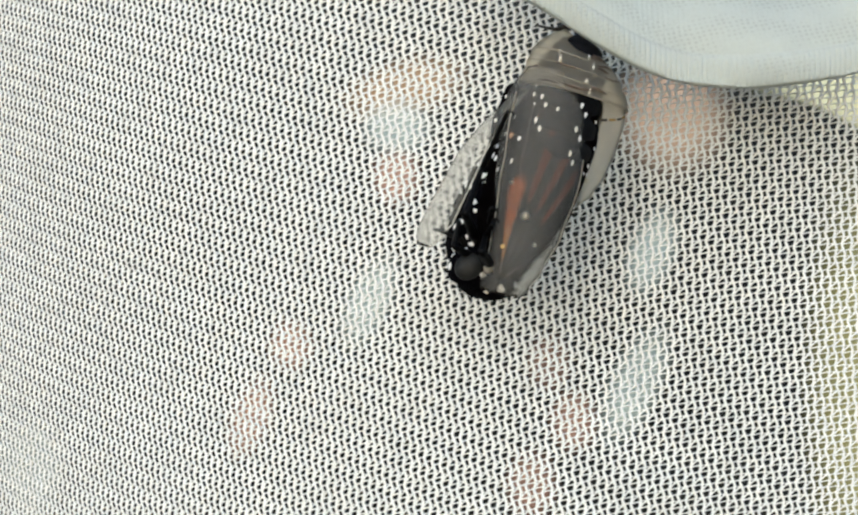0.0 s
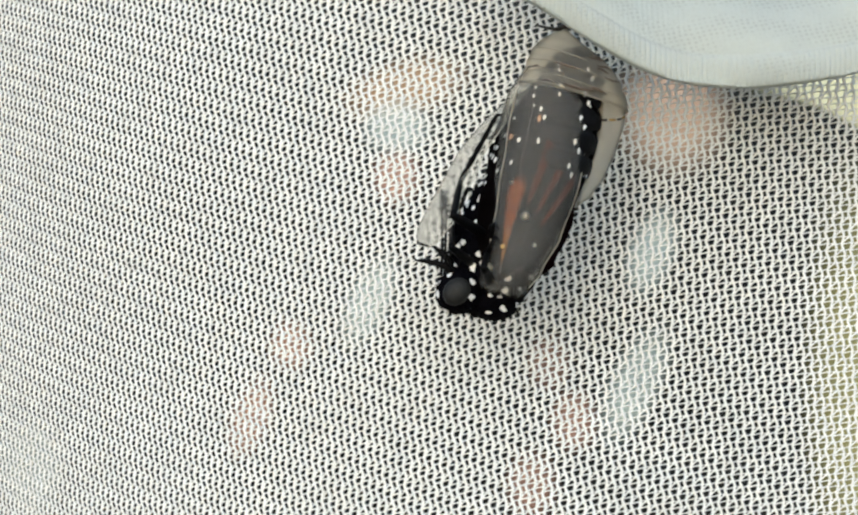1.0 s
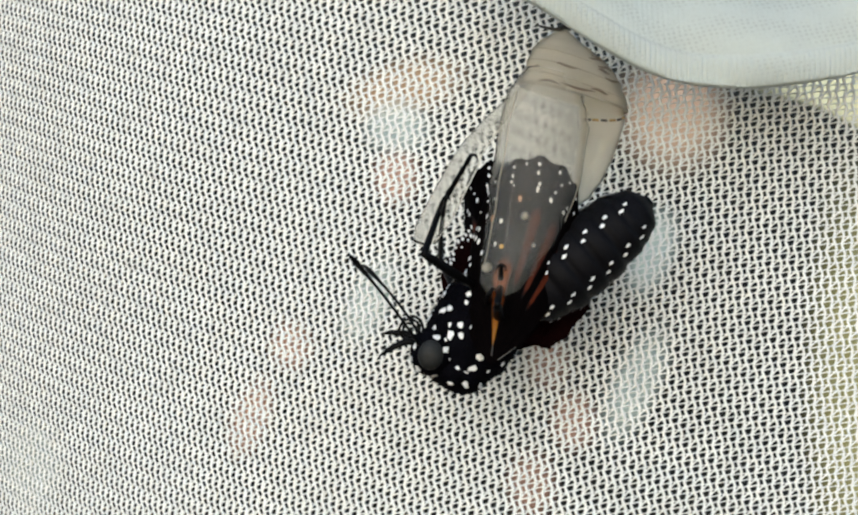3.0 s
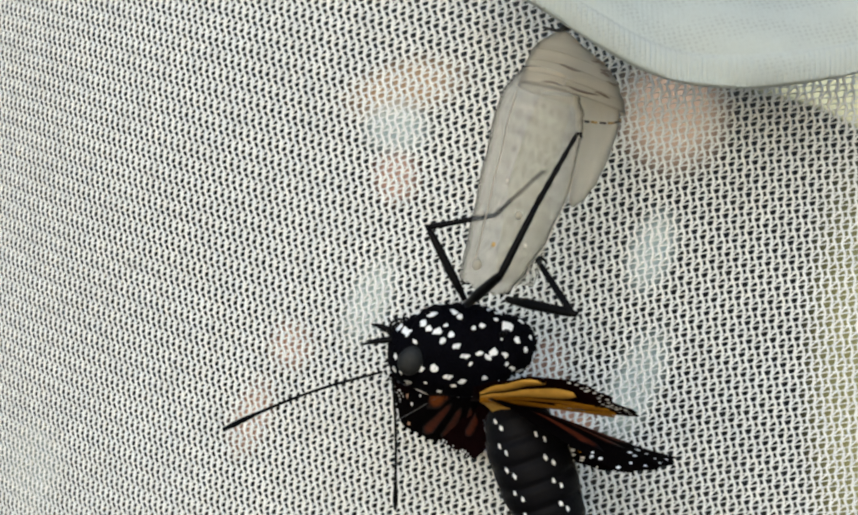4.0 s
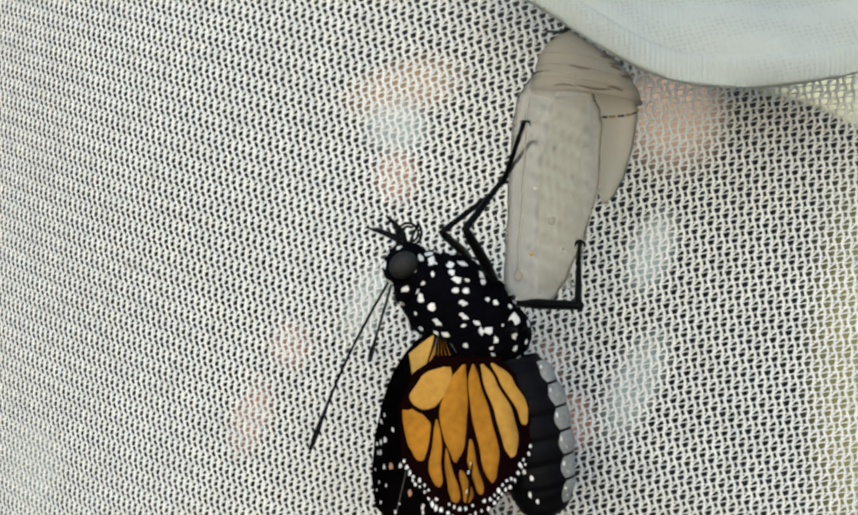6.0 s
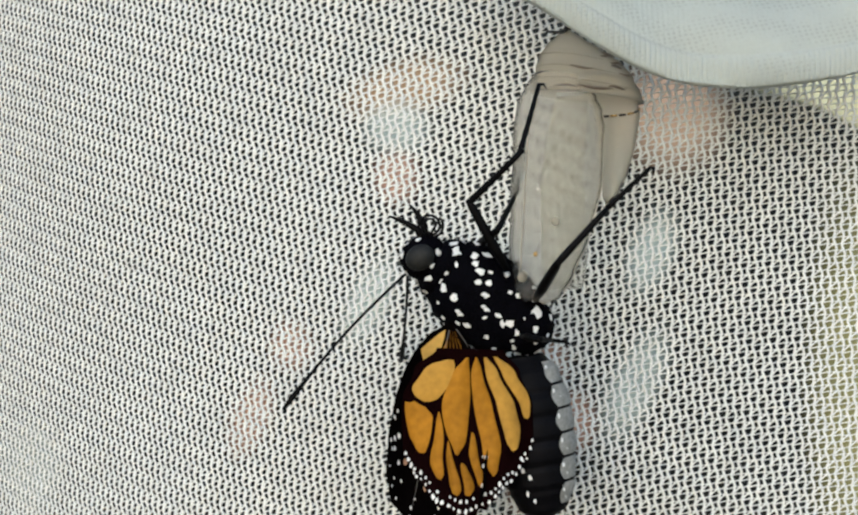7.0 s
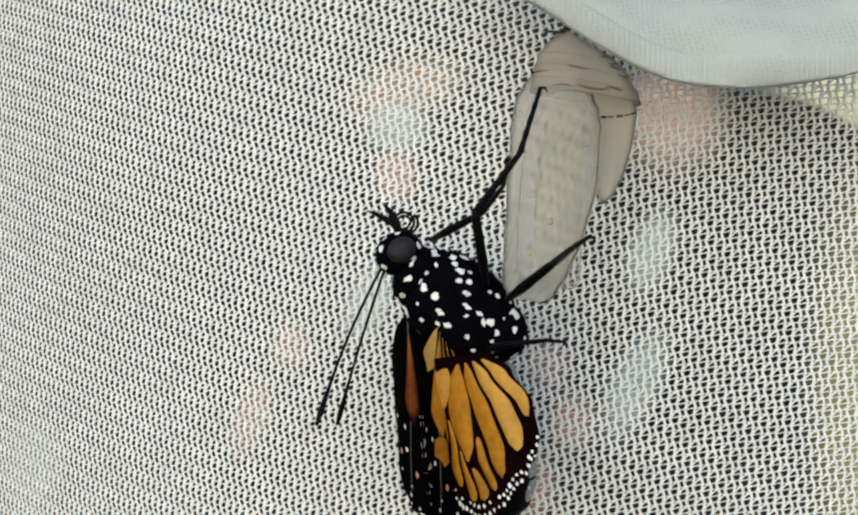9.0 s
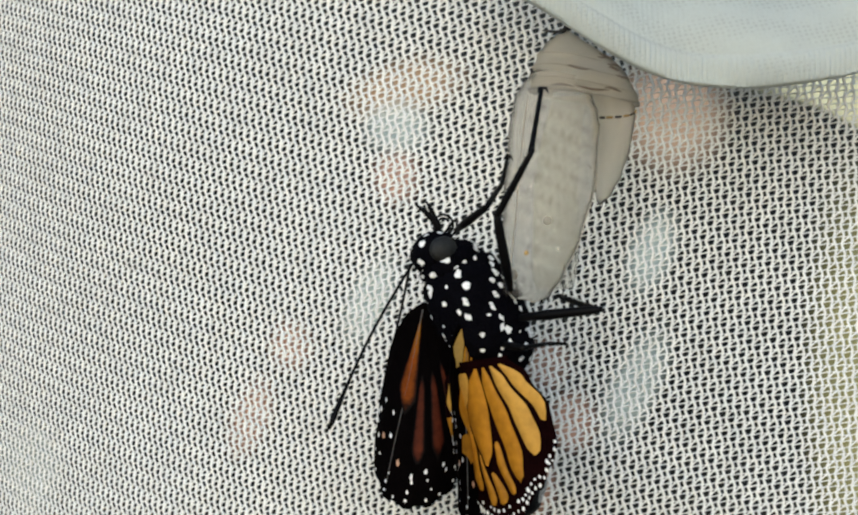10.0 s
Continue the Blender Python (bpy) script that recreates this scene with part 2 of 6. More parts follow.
def backdrop_material():
    """A near-black sheet whose soft blots stand in for the out-of-focus background."""
    # base colour kept near black so that the net's holes read dark
    m = shade("backdrop_sheet", (0.016, 0.018, 0.017), 0.9, 0.12, 900, 0.2)
    n, l = m.node_tree.nodes, m.node_tree.links
    b = n["Principled BSDF"]
    co = n.new("ShaderNodeTexCoord")
    last = b.inputs["Base Color"].links[0].from_socket

    def blot(x, z, rx, rz, lean, colour, share, soft=1.0):
        nonlocal last
        mp = n.new("ShaderNodeMapping")
        mp.vector_type = "TEXTURE"
        mp.inputs["Location"].default_value = (x, 0, z)
        mp.inputs["Rotation"].default_value = (0, radians(lean), 0)
        mp.inputs["Scale"].default_value = (rx, 1, rz)
        l.new(co.outputs["Object"], mp.inputs["Vector"])
        le = n.new("ShaderNodeVectorMath")
        le.operation = "LENGTH"
        l.new(mp.outputs["Vector"], le.inputs[0])
        mr = n.new("ShaderNodeMapRange")
        mr.interpolation_type = "SMOOTHSTEP"
        mr.inputs["From Min"].default_value, mr.inputs["From Max"].default_value = 1.0 + 0.3 * soft, 1.0 - 0.6 * soft
        mr.inputs["To Max"].default_value = share
        l.new(le.outputs["Value"], mr.inputs["Value"])
        mx = n.new("ShaderNodeMix")
        mx.data_type = "RGBA"
        l.new(mr.outputs["Result"], mx.inputs["Factor"])
        l.new(last, mx.inputs[6])
        mx.inputs[7].default_value = (*colour, 1)
        last = mx.outputs[2]
    # pale corner, overlaid by a dark disc for the round dark object there
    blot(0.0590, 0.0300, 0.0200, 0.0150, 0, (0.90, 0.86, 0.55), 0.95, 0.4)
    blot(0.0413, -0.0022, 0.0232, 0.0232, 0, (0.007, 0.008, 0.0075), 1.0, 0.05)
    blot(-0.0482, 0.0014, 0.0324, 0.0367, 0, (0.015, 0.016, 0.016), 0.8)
    blot(0.0547, -0.0162, 0.0063, 0.0254, 0, (0.8, 0.74, 0.32), 0.5)
    blot(-0.0031, 0.0215, 0.0078, 0.0035, -15, (0.85, 0.55, 0.32), 0.55)
    blot(0.0309, 0.0180, 0.0069, 0.0071, 0, (0.95, 0.66, 0.46), 0.7)
    blot(-0.0042, 0.0103, 0.0030, 0.0035, 0, (0.85, 0.5, 0.37), 0.75)
    blot(-0.0176, -0.0112, 0.0028, 0.0032, 0, (0.85, 0.5, 0.37), 0.7)
    blot(-0.0227, -0.0204, 0.0025, 0.0053, 20, (0.85, 0.5, 0.37), 0.75)
    blot(0.0130, -0.0289, 0.0032, 0.0042, 0, (0.85, 0.5, 0.37), 0.55)
    blot(0.0152, -0.0134, 0.0028, 0.0035, 0, (0.85, 0.5, 0.37), 0.35)
    blot(0.0184, -0.0208, 0.0030, 0.0037, 0, (0.85, 0.5, 0.37), 0.65)
    # mint blots are whitened to carry the pale glare behind the net
    blot(-0.0077, -0.0056, 0.0028, 0.0060, 25, (0.8, 0.94, 0.87), 0.75)
    blot(0.0283, 0.0007, 0.0030, 0.0056, 20, (0.8, 0.94, 0.87), 0.7)
    blot(0.0262, -0.0162, 0.0032, 0.0078, 25, (0.8, 0.94, 0.87), 0.7)
    blot(-0.0042, 0.0166, 0.0042, 0.0035, 0, (0.8, 0.94, 0.87), 0.6)
    blot(-0.0510, -0.0268, 0.0042, 0.0063, 0, (0.8, 0.94, 0.87), 0.4)
    l.new(last, b.inputs["Base Color"])
    return m


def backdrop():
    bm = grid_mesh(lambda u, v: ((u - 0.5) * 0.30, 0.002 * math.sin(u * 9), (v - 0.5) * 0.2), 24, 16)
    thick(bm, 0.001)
    ob = part("backdrop", bm, backdrop_material())
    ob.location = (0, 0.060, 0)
    return tagged(ob, "near-black sheet with soft peach, mint and yellow blots for the blurred background behind the net", "backdrop", kind="structure")


def roof_cloth():
    edge = [(880, 40), (960, -2), (1030, -46), (1110, -100), (1200, -146), (1300, -163), (1420, -160), (1568, -134), (1700, -90)]

    def fn(u, v):
        x = 880 + u * 820
        z = smooth_edge(x)
        # v: 0 at the back of the hem, rolls round the edge, then up the front
        a = v * 6.0
        if a < 1.0:
            ang = a * math.pi
            y, dz = -34 + 2 * math.cos(ang), -1.5 * math.sin(ang)
        else:
            y, dz = -36 - 26 * math.sin((a - 1) * 1.1) + 22 * (a - 1) + 8 * math.sin(x * 0.02 + a), (a - 1) * 62
        hem = max(0.0, math.sin(math.pi * min(1.0, max(0.0, (a - 0.9) / 0.95)))) ** 0.4       # the doubled hem stands proud
        rib = -9 * hem + (0.3 + 0.7 * hem) * math.sin(x * 0.66 + 0.4 * math.sin(a * 3))
        return ((x - 784) * U, (y + rib) * U, (470.5 + z + dz) * U)

    def smooth_edge(x):
        return sum(line_curve(edge, x + d) for d in range(-60, 61, 12)) / 11
    bm = grid_mesh(fn, 440, 130)
    thick(bm, 2.5 * U)
    return tagged(part("roof_cloth", bm, CLOTH), "white knitted cage roof cloth sagging in a hemmed fold", "cloth", kind="structure")


# ---- the chrysalis shell ----
def shell_pieces():
    root = tagged(new("chrysalis_shell"), "translucent grey-beige chrysalis case split open, hanging from the roof cloth", "chrysalis")
    cap_w = [(0, 6), (30, 50), (46, 71), (63, 84), (103, 100), (125, 104)]
    cap_c = [(0, 0), (30, 18), (46, 29), (63, 38), (103, 50), (125, 53)]

    def cap(u, v):
        s, a = v * 118, u * math.tau
        w = line_curve(cap_w, s) + 1.2 * math.sin(s * 0.28)
        return ((line_curve(cap_c, s) + w * math.sin(a)) * U, -0.86 * w * math.cos(a) * U, -s * U)
    part("cap", thick(grid_mesh(cap, 48, 30, True), 1.5 * U), SHELL, root, "ribbed translucent tail cap")
    for s in (52, 74, 97, 116):
        bm = bmesh.new()
        w, c = line_curve(cap_w, s) + 0.6, line_curve(cap_c, s)
        pts = [((c + w * math.sin(a)) * U, -0.87 * w * math.cos(a) * U, (-s - 3 * math.sin(a * 2)) * U)
               for a in [radians(-110 + 220 * k / 30) for k in range(31)]]
        tube(bm, pts, [1.1 * U] * 31, 6)
        part("rib", bm, RIB, root)
    rnd = random.Random(17)
    for k in range(11):                                   # short dark brown streaks across the tail
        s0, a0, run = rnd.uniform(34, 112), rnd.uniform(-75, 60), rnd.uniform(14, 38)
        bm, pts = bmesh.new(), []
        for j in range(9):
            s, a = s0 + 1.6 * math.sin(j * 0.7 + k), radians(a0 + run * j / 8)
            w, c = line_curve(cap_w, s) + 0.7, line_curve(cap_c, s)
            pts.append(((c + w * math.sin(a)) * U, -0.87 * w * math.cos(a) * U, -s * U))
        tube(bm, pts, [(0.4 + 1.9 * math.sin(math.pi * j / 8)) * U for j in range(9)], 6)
        part("wrinkle", bm, CAP_STREAK, root)
    bm = bmesh.new()
    tube(bm, [(6 * U, 0, 10 * U), (0, 0, 0), (-16 * U, -30 * U, -10 * U), (-44 * U, -46 * U, -14 * U)], [9 * U, 6 * U, 3 * U, 2.4 * U], 8)
    part("stalk", bm, DARK, root, "black hooked stalk")
    # wing case: a blunt half-barrel with an open back and foot
    case_l = [(88, -46), (116, -58), (137, -66), (180, -66), (280, -56), (371, -44), (440, -36), (480, -31), (500, -24)]
    case_r = [(88, 44), (116, 70), (140, 86), (170, 96), (280, 106), (371, 97), (440, 79), (480, 63), (500, 50)]
    case_d = [(88, 84), (130, 93), (440, 92), (480, 84), (500, 74)]

    def case_point(s, a, out=0.0):
        left, right = smooth_curve(case_l, s), smooth_curve(case_r, s)
        c, h, d = (left + right) / 2, (right - left) / 2 + out, smooth_curve(case_d, s) + out
        si, co = math.sin(radians(a)), math.cos(radians(a))
        return Vector(((c + h * math.copysign(abs(si) ** 0.82, si)) * U, -(d * math.copysign(abs(co) ** 0.82, co) + 1.5 * math.sin(s * 0.03)) * U, -s * U))

    def case(u, v):
        fray = 8 * noise.noise(Vector((u * 9, 0, 2))) if v > 0.95 else 0
        return case_point(88 + v * 410 + fray, -104 + 192 * u)
    wing_case = part("wing_case", thick(grid_mesh(case, 44, 64), 1.4 * U), CASE, root, "smooth translucent wing case")
    for a, s0, s1 in ((64, 125, 480), (-52, 140, 470)):
        bm = bmesh.new()
        seam = [case_point(s, a, 0.6) for s in range(s0, s1, 12)]
        tube(bm, seam, [1.2 * U] * len(seam), 6)
        part("seam", bm, RIB, wing_case)
    for s, a, r, mat, nm in ((352, -4, 7, RIB, "bubble"), (415, -24, 4, GOLD, "gold_dot"), (458, -44, 9, RIB, "bubble"), (398, 16, 3, RIB, "bubble"), (300, -30, 2.5, RIB, "bubble")):
        ob = part(nm, egg(r * U, r * U * 0.5, r * U * 1.1, 0, 16, 10), mat, wing_case)
        ob.location = case_point(s, a)
    # back lobe
    lobe_r = [(66, 122), (95, 147), (135, 157), (190, 155), (240, 147), (275, 134), (300, 112)]

    def lobe(u, v):
        s = 68 + v * 230
        right = smooth_curve(lobe_r, s)
        left = line_curve([(66, 40), (120, 66), (170, 84), (240, 94), (300, 106)], s)
        c, w = (left + right) / 2, (right - left) / 2
        a = radians(-80 + 170 * u)
        return ((c + w * math.sin(a)) * U, (30 - 62 * math.cos(a) * (1 - 0.4 * v)) * U, -(s + 10 * math.sin(u * 3.1)) * U)
    back = part("back_lobe", thick(grid_mesh(lobe, 28, 36), 1.6 * U), SHELL, root, "translucent back panel")
    for k in range(6):
        u, v = 0.16 + 0.13 * k, 0.335 - 0.018 * k
        p, q = Vector(lobe(u, v)), Vector(lobe(u + 0.095, v - 0.012))
        bm = bmesh.new()
        off = Vector((0, -5 * U, 0))
        tube(bm, [p + off, q + off], [2.1 * U, 2.1 * U], 6)
        part("dash", bm, DARK if k % 2 == 0 else GOLD, back)
    # ventral flap, swung open
    def flap(u, v):
        s = 108 + v * 342
        out = line_curve([(108, -36), (190, -90), (260, -124), (340, -144), (420, -162), (450, -156)], s)
        wide = line_curve([(108, 16), (190, 40), (300, 56), (400, 62), (430, 52), (450, 30)], s)
        a = u * math.pi * 0.8
        return ((out + wide * (0.5 - 0.5 * math.cos(a)) ) * U, (-10 + 26 * math.cos(a) - 30 * math.sin(a)) * U, -s * U)
    ventral = part("ventral_flap", thick(grid_mesh(flap, 16, 40), 1.2 * U), FILM, root, "clear curled flap")
    return root, ventral, wing_case


# ---- the butterfly ----
def spot_mesh(seed):
    bm = bmesh.new()
    rnd = random.Random(seed)
    ring = [bm.verts.new(((1 + 0.34 * rnd.uniform(-1, 1)) * math.cos(k * math.tau / 9), (1 + 0.34 * rnd.uniform(-1, 1)) * math.sin(k * math.tau / 9), 0)) for k in range(9)]
    mid = [bm.verts.new((v.co.x * 0.6, v.co.y * 0.6, 0.35)) for v in ring]
    for k in range(9):
        bm.faces.new((ring[k], ring[(k + 1) % 9], mid[(k + 1) % 9], mid[k]))
    bm.faces.new(mid)
    me = bpy.data.meshes.new("white_spot")
    for f in bm.faces:
        f.smooth = True
    bm.to_mesh(me)
    bm.free()
    me.materials.append(SPOT)
    return me


SPOTS = [spot_mesh(k) for k in range(4)]


def put_spot(parent, p, n, size, long=1.0, turn=0.0, k=0):
    ob = new("white_spot", SPOTS[k % 4])
    ob.parent = parent
    q = Vector(n).to_track_quat("Z", "Y").to_matrix().to_4x4()
    ob.matrix_local = Matrix.Translation(p) @ q @ pose(0, 0, 0, 0, 0, turn) @ Matrix.Diagonal((size, size * long, size * 0.35, 1))
    return ob


def fuzz(bm, r, count, length, seed):
    """Short hairs that stand off an egg of half-axes r."""
    rnd = random.Random(seed)
    for _ in range(count):
        z, a = rnd.uniform(-1, 1), rnd.uniform(0, math.tau)
        d = Vector((math.sqrt(1 - z * z) * math.cos(a), math.sqrt(1 - z * z) * math.sin(a), z))
        p = Vector((d.x * r[0], d.y * r[1], d.z * r[2])) * 0.98
        n = (Vector((d.x / r[0], d.y / r[1], d.z / r[2])).normalized() + Vector((rnd.uniform(-.6, .6), rnd.uniform(-.6, .6), rnd.uniform(-1.0, .2)))).normalized()
        s = n.orthogonal().normalized() * 1.1 * U
        tip = p + n * length * rnd.uniform(0.5, 1.2)
        a, b, c = bm.verts.new(p - s), bm.verts.new(p + s), bm.verts.new(tip)
        bm.faces.new((a, b, c))


def blunt(d, r, grow=1.0):
    """A point in the direction d on a barrel with half-axes r, and the normal there."""
    z = max(-1.0, min(1.0, d.z))
    rho = max(0.02, 1 - abs(z) ** 2.8) ** (1 / 2.8)
    flat = Vector((d.x, d.y, 0)).normalized() if abs(z) < 0.9999 else Vector((0, 0, 0))
    p = Vector((flat.x * rho * r[0], flat.y * rho * r[1], z * r[2])) * grow
    n = Vector((flat.x * rho ** 1.8 / r[0], flat.y * rho ** 1.8 / r[1], math.copysign(abs(z) ** 1.8, z) / r[2])).normalized()
    return p, n


def make_thorax(root):
    r = (84 * U, 64 * U, 105 * U)
    bm = egg(1, 1, 1, 0.0, 48, 36)
    for v in bm.verts:
        v.co = blunt(v.co.normalized(), r)[0] * (1 + 0.07 * noise.noise(v.co * 5))
    fuzz(bm, r, 2600, 14 * U, 5)
    th = part("thorax", bm, FUZZ, root, "black furry thorax with white spots")
    rnd = random.Random(11)
    for k in range(104):
        z = 0.93 - 1.86 * (k + 0.5) / 104
        a = k * 2.39996 + rnd.uniform(-0.4, 0.4)
        d = Vector((math.sqrt(1 - z * z) * math.cos(a), math.sqrt(1 - z * z) * math.sin(a), z))
        p, n = blunt(d, r, 1.025)
        put_spot(th, p, n, rnd.choice((2.8, 3.8, 4.8, 5.8, 6.8)) * rnd.uniform(0.8, 1.05) * U, rnd.uniform(0.9, 2.0), rnd.uniform(-50, 50), k)
    r = (58 * U, 55 * U, 36 * U)
    bm = egg(*r, 0.08, 28, 20, 5.0)
    fuzz(bm, r, 500, 13 * U, 19)
    collar = part("collar", bm, FUZZ, root, "black furry collar with white spots")
    collar.location = (-4 * U, 0, 94 * U)
    for k in range(22):
        z = 0.7 - 1.4 * (k + 0.5) / 22
        a = k * 2.39996 + rnd.uniform(-0.3, 0.3)
        d = Vector((math.sqrt(1 - z * z) * math.cos(a), math.sqrt(1 - z * z) * math.sin(a), z))
        put_spot(collar, Vector((d.x * r[0], d.y * r[1], d.z * r[2])) * 1.03, d, rnd.uniform(3, 6.5) * U, rnd.uniform(1.2, 2.2), rnd.uniform(60, 120), k)
    r = (56 * U, 52 * U, 58 * U)
    bm = egg(*r, 0.06, 28, 20, 3.0)
    fuzz(bm, r, 500, 8 * U, 9)
    rear = part("rear_thorax", bm, FUZZ, root, "black furry leg base with white spots")
    rear.location = (10 * U, 0, -84 * U)
    for k in range(34):
        z = 0.9 - 1.8 * (k + 0.5) / 34
        a = k * 2.39996 + rnd.uniform(-0.3, 0.3)
        d = Vector((math.sqrt(1 - z * z) * math.cos(a), math.sqrt(1 - z * z) * math.sin(a), z))
        put_spot(rear, Vector((d.x * r[0], d.y * r[1], d.z * r[2])) * 1.02, d, rnd.uniform(4, 9) * U, rnd.uniform(0.9, 1.5), rnd.uniform(0, 180), k)
    return th


def make_head(root):
    r = (44 * U, 47 * U, 40 * U)
    bm = egg(*r, 0.05)
    fuzz(bm, r, 300, 8 * U, 8)
    head = part("head", bm, FUZZ, root, "black head with white dots")
    for s in (-1, 1):
        ob = part("eye", egg(27 * U, 16 * U, 23 * U, 0.0), EYEBLACK, head, "dark domed eye")
        ob.location = (-3 * U, s * 42 * U, 3 * U)
        bm = bmesh.new()
        tube(bm, [(14 * U, s * 10 * U, 18 * U), ((22 + 6 * s) * U, s * 13 * U, 50 * U), ((14 + 14 * s) * U, s * 15 * U, 76 * U), ((4 + 20 * s) * U, s * 16 * U, 96 * U)], [6 * U, 7 * U, 5 * U, 1.5 * U], 8)
        fu = random.Random(3)
        for _ in range(60):
            f = fu.uniform(0, 1)
            p = Vector(((22 - 10 * f + 14 * s * f) * U, s * 13 * U, (25 + 60 * f) * U))
            n = Vector((fu.uniform(-1, 1), fu.uniform(-1, 1), 0.9)).normalized()
            q = n.orthogonal().normalized() * U
            bm.faces.new([bm.verts.new(c) for c in (p - q, p + q, p + n * 13 * U)])
        part("palp", bm, LEGBLACK, head)
    bm = bmesh.new()
    pts = []
    for k in range(60):
        a = k / 59 * math.tau * 2.2
        rr = (26 - 14 * k / 59) * U
        pts.append((30 * U + rr * math.sin(a) + 8 * U, 4 * U * k / 59, 44 * U + rr * math.cos(a)))
    tube(bm, [(20 * U, 0, 24 * U)] + pts[6:], [2.4 * U] * (len(pts) - 5), 6)
    part("proboscis", bm, LEGBLACK, head, "coiled black tongue")
    rnd = random.Random(2)
    for x, y, z, s in ((-24, -20, 20, 8), (-10, -14, 30, 7), (6, -22, 26, 7), (-30, -14, -6, 9), (20, -28, -4, 8), (8, -38, -22, 9), (-24, 20, 20, 8),
                       (-10, 14, 30, 7), (6, 22, 26, 7), (-30, 14, -6, 9), (0, 0, 34, 6)):
        d = Vector((x / 34, y / 42, z / 34)).normalized()
        p, n = Vector((d.x * 45, d.y * 48, d.z * 41)) * U, Vector((d.x / 40, d.y / 46, d.z / 38)).normalized()
        put_spot(head, p, n, s * 0.75 * U, rnd.uniform(0.8, 1.3), rnd.uniform(0, 180), int(s))
    return head


def make_abdomen(root):
    prof = [(0, 40), (30, 62), (90, 77), (160, 77), (230, 67), (280, 48), (305, 10)]

    def fn(u, v):
        s, a = v * 305, u * math.tau
        w = smooth_curve(prof, s) * (1 - 0.07 * abs(math.sin(s * math.pi / 44)) ** 8)
        return (w * math.cos(a) * U, 0.95 * w * math.sin(a) * U, -s * U)
    ab = part("abdomen", grid_mesh(fn, 40, 84, True), BELLY, root, "dark abdomen with pale plates")
    for k in range(6):
        for centre, wide in ((-62, 30), (62, 30)):
            s0 = 10 + 44 * k

            def plate(u, v):
                s = s0 + 3 + 39 * v
                a = radians(centre + wide * (u - 0.5) * 2 * (0.75 + 0.25 * math.sin(v * math.pi)))
                w = smooth_curve(prof, s) + 2.5 * math.sin(u * math.pi) * math.sin(v * math.pi) + 0.5
                return (w * math.cos(a) * U, 0.95 * w * math.sin(a) * U, -s * U)
            part("plate", grid_mesh(plate, 8, 8), PLATE, ab)
        for centre in (-86, 86, 150, -150):
            for j in range(2):
                s, a = 24 + 44 * k + 14 * j, radians(centre + 9 * j)
                w = smooth_curve(prof, s) + 1
                put_spot(ab, (w * math.cos(a) * U, 0.95 * w * math.sin(a) * U, -s * U), (math.cos(a), math.sin(a), 0), 3.0 * U, 1.8, 0, k)
    return ab


def cell_faces(bm, rows):
    """Faces between rows of points, with u across and v along the cell."""
    uv = bm.loops.layers.uv.new("cell")
    n, m = len(rows) - 1, len(rows[0]) - 1
    for k in range(n):
        for c in range(m):
            f = bm.faces.new((rows[k][c], rows[k][c + 1], rows[k + 1][c + 1], rows[k + 1][c]))
            for loop, (cc, kk) in zip(f.loops, ((c, k), (c + 1, k), (c + 1, k + 1), (c, k + 1))):
                loop[uv].uv = (cc / m, kk / n)


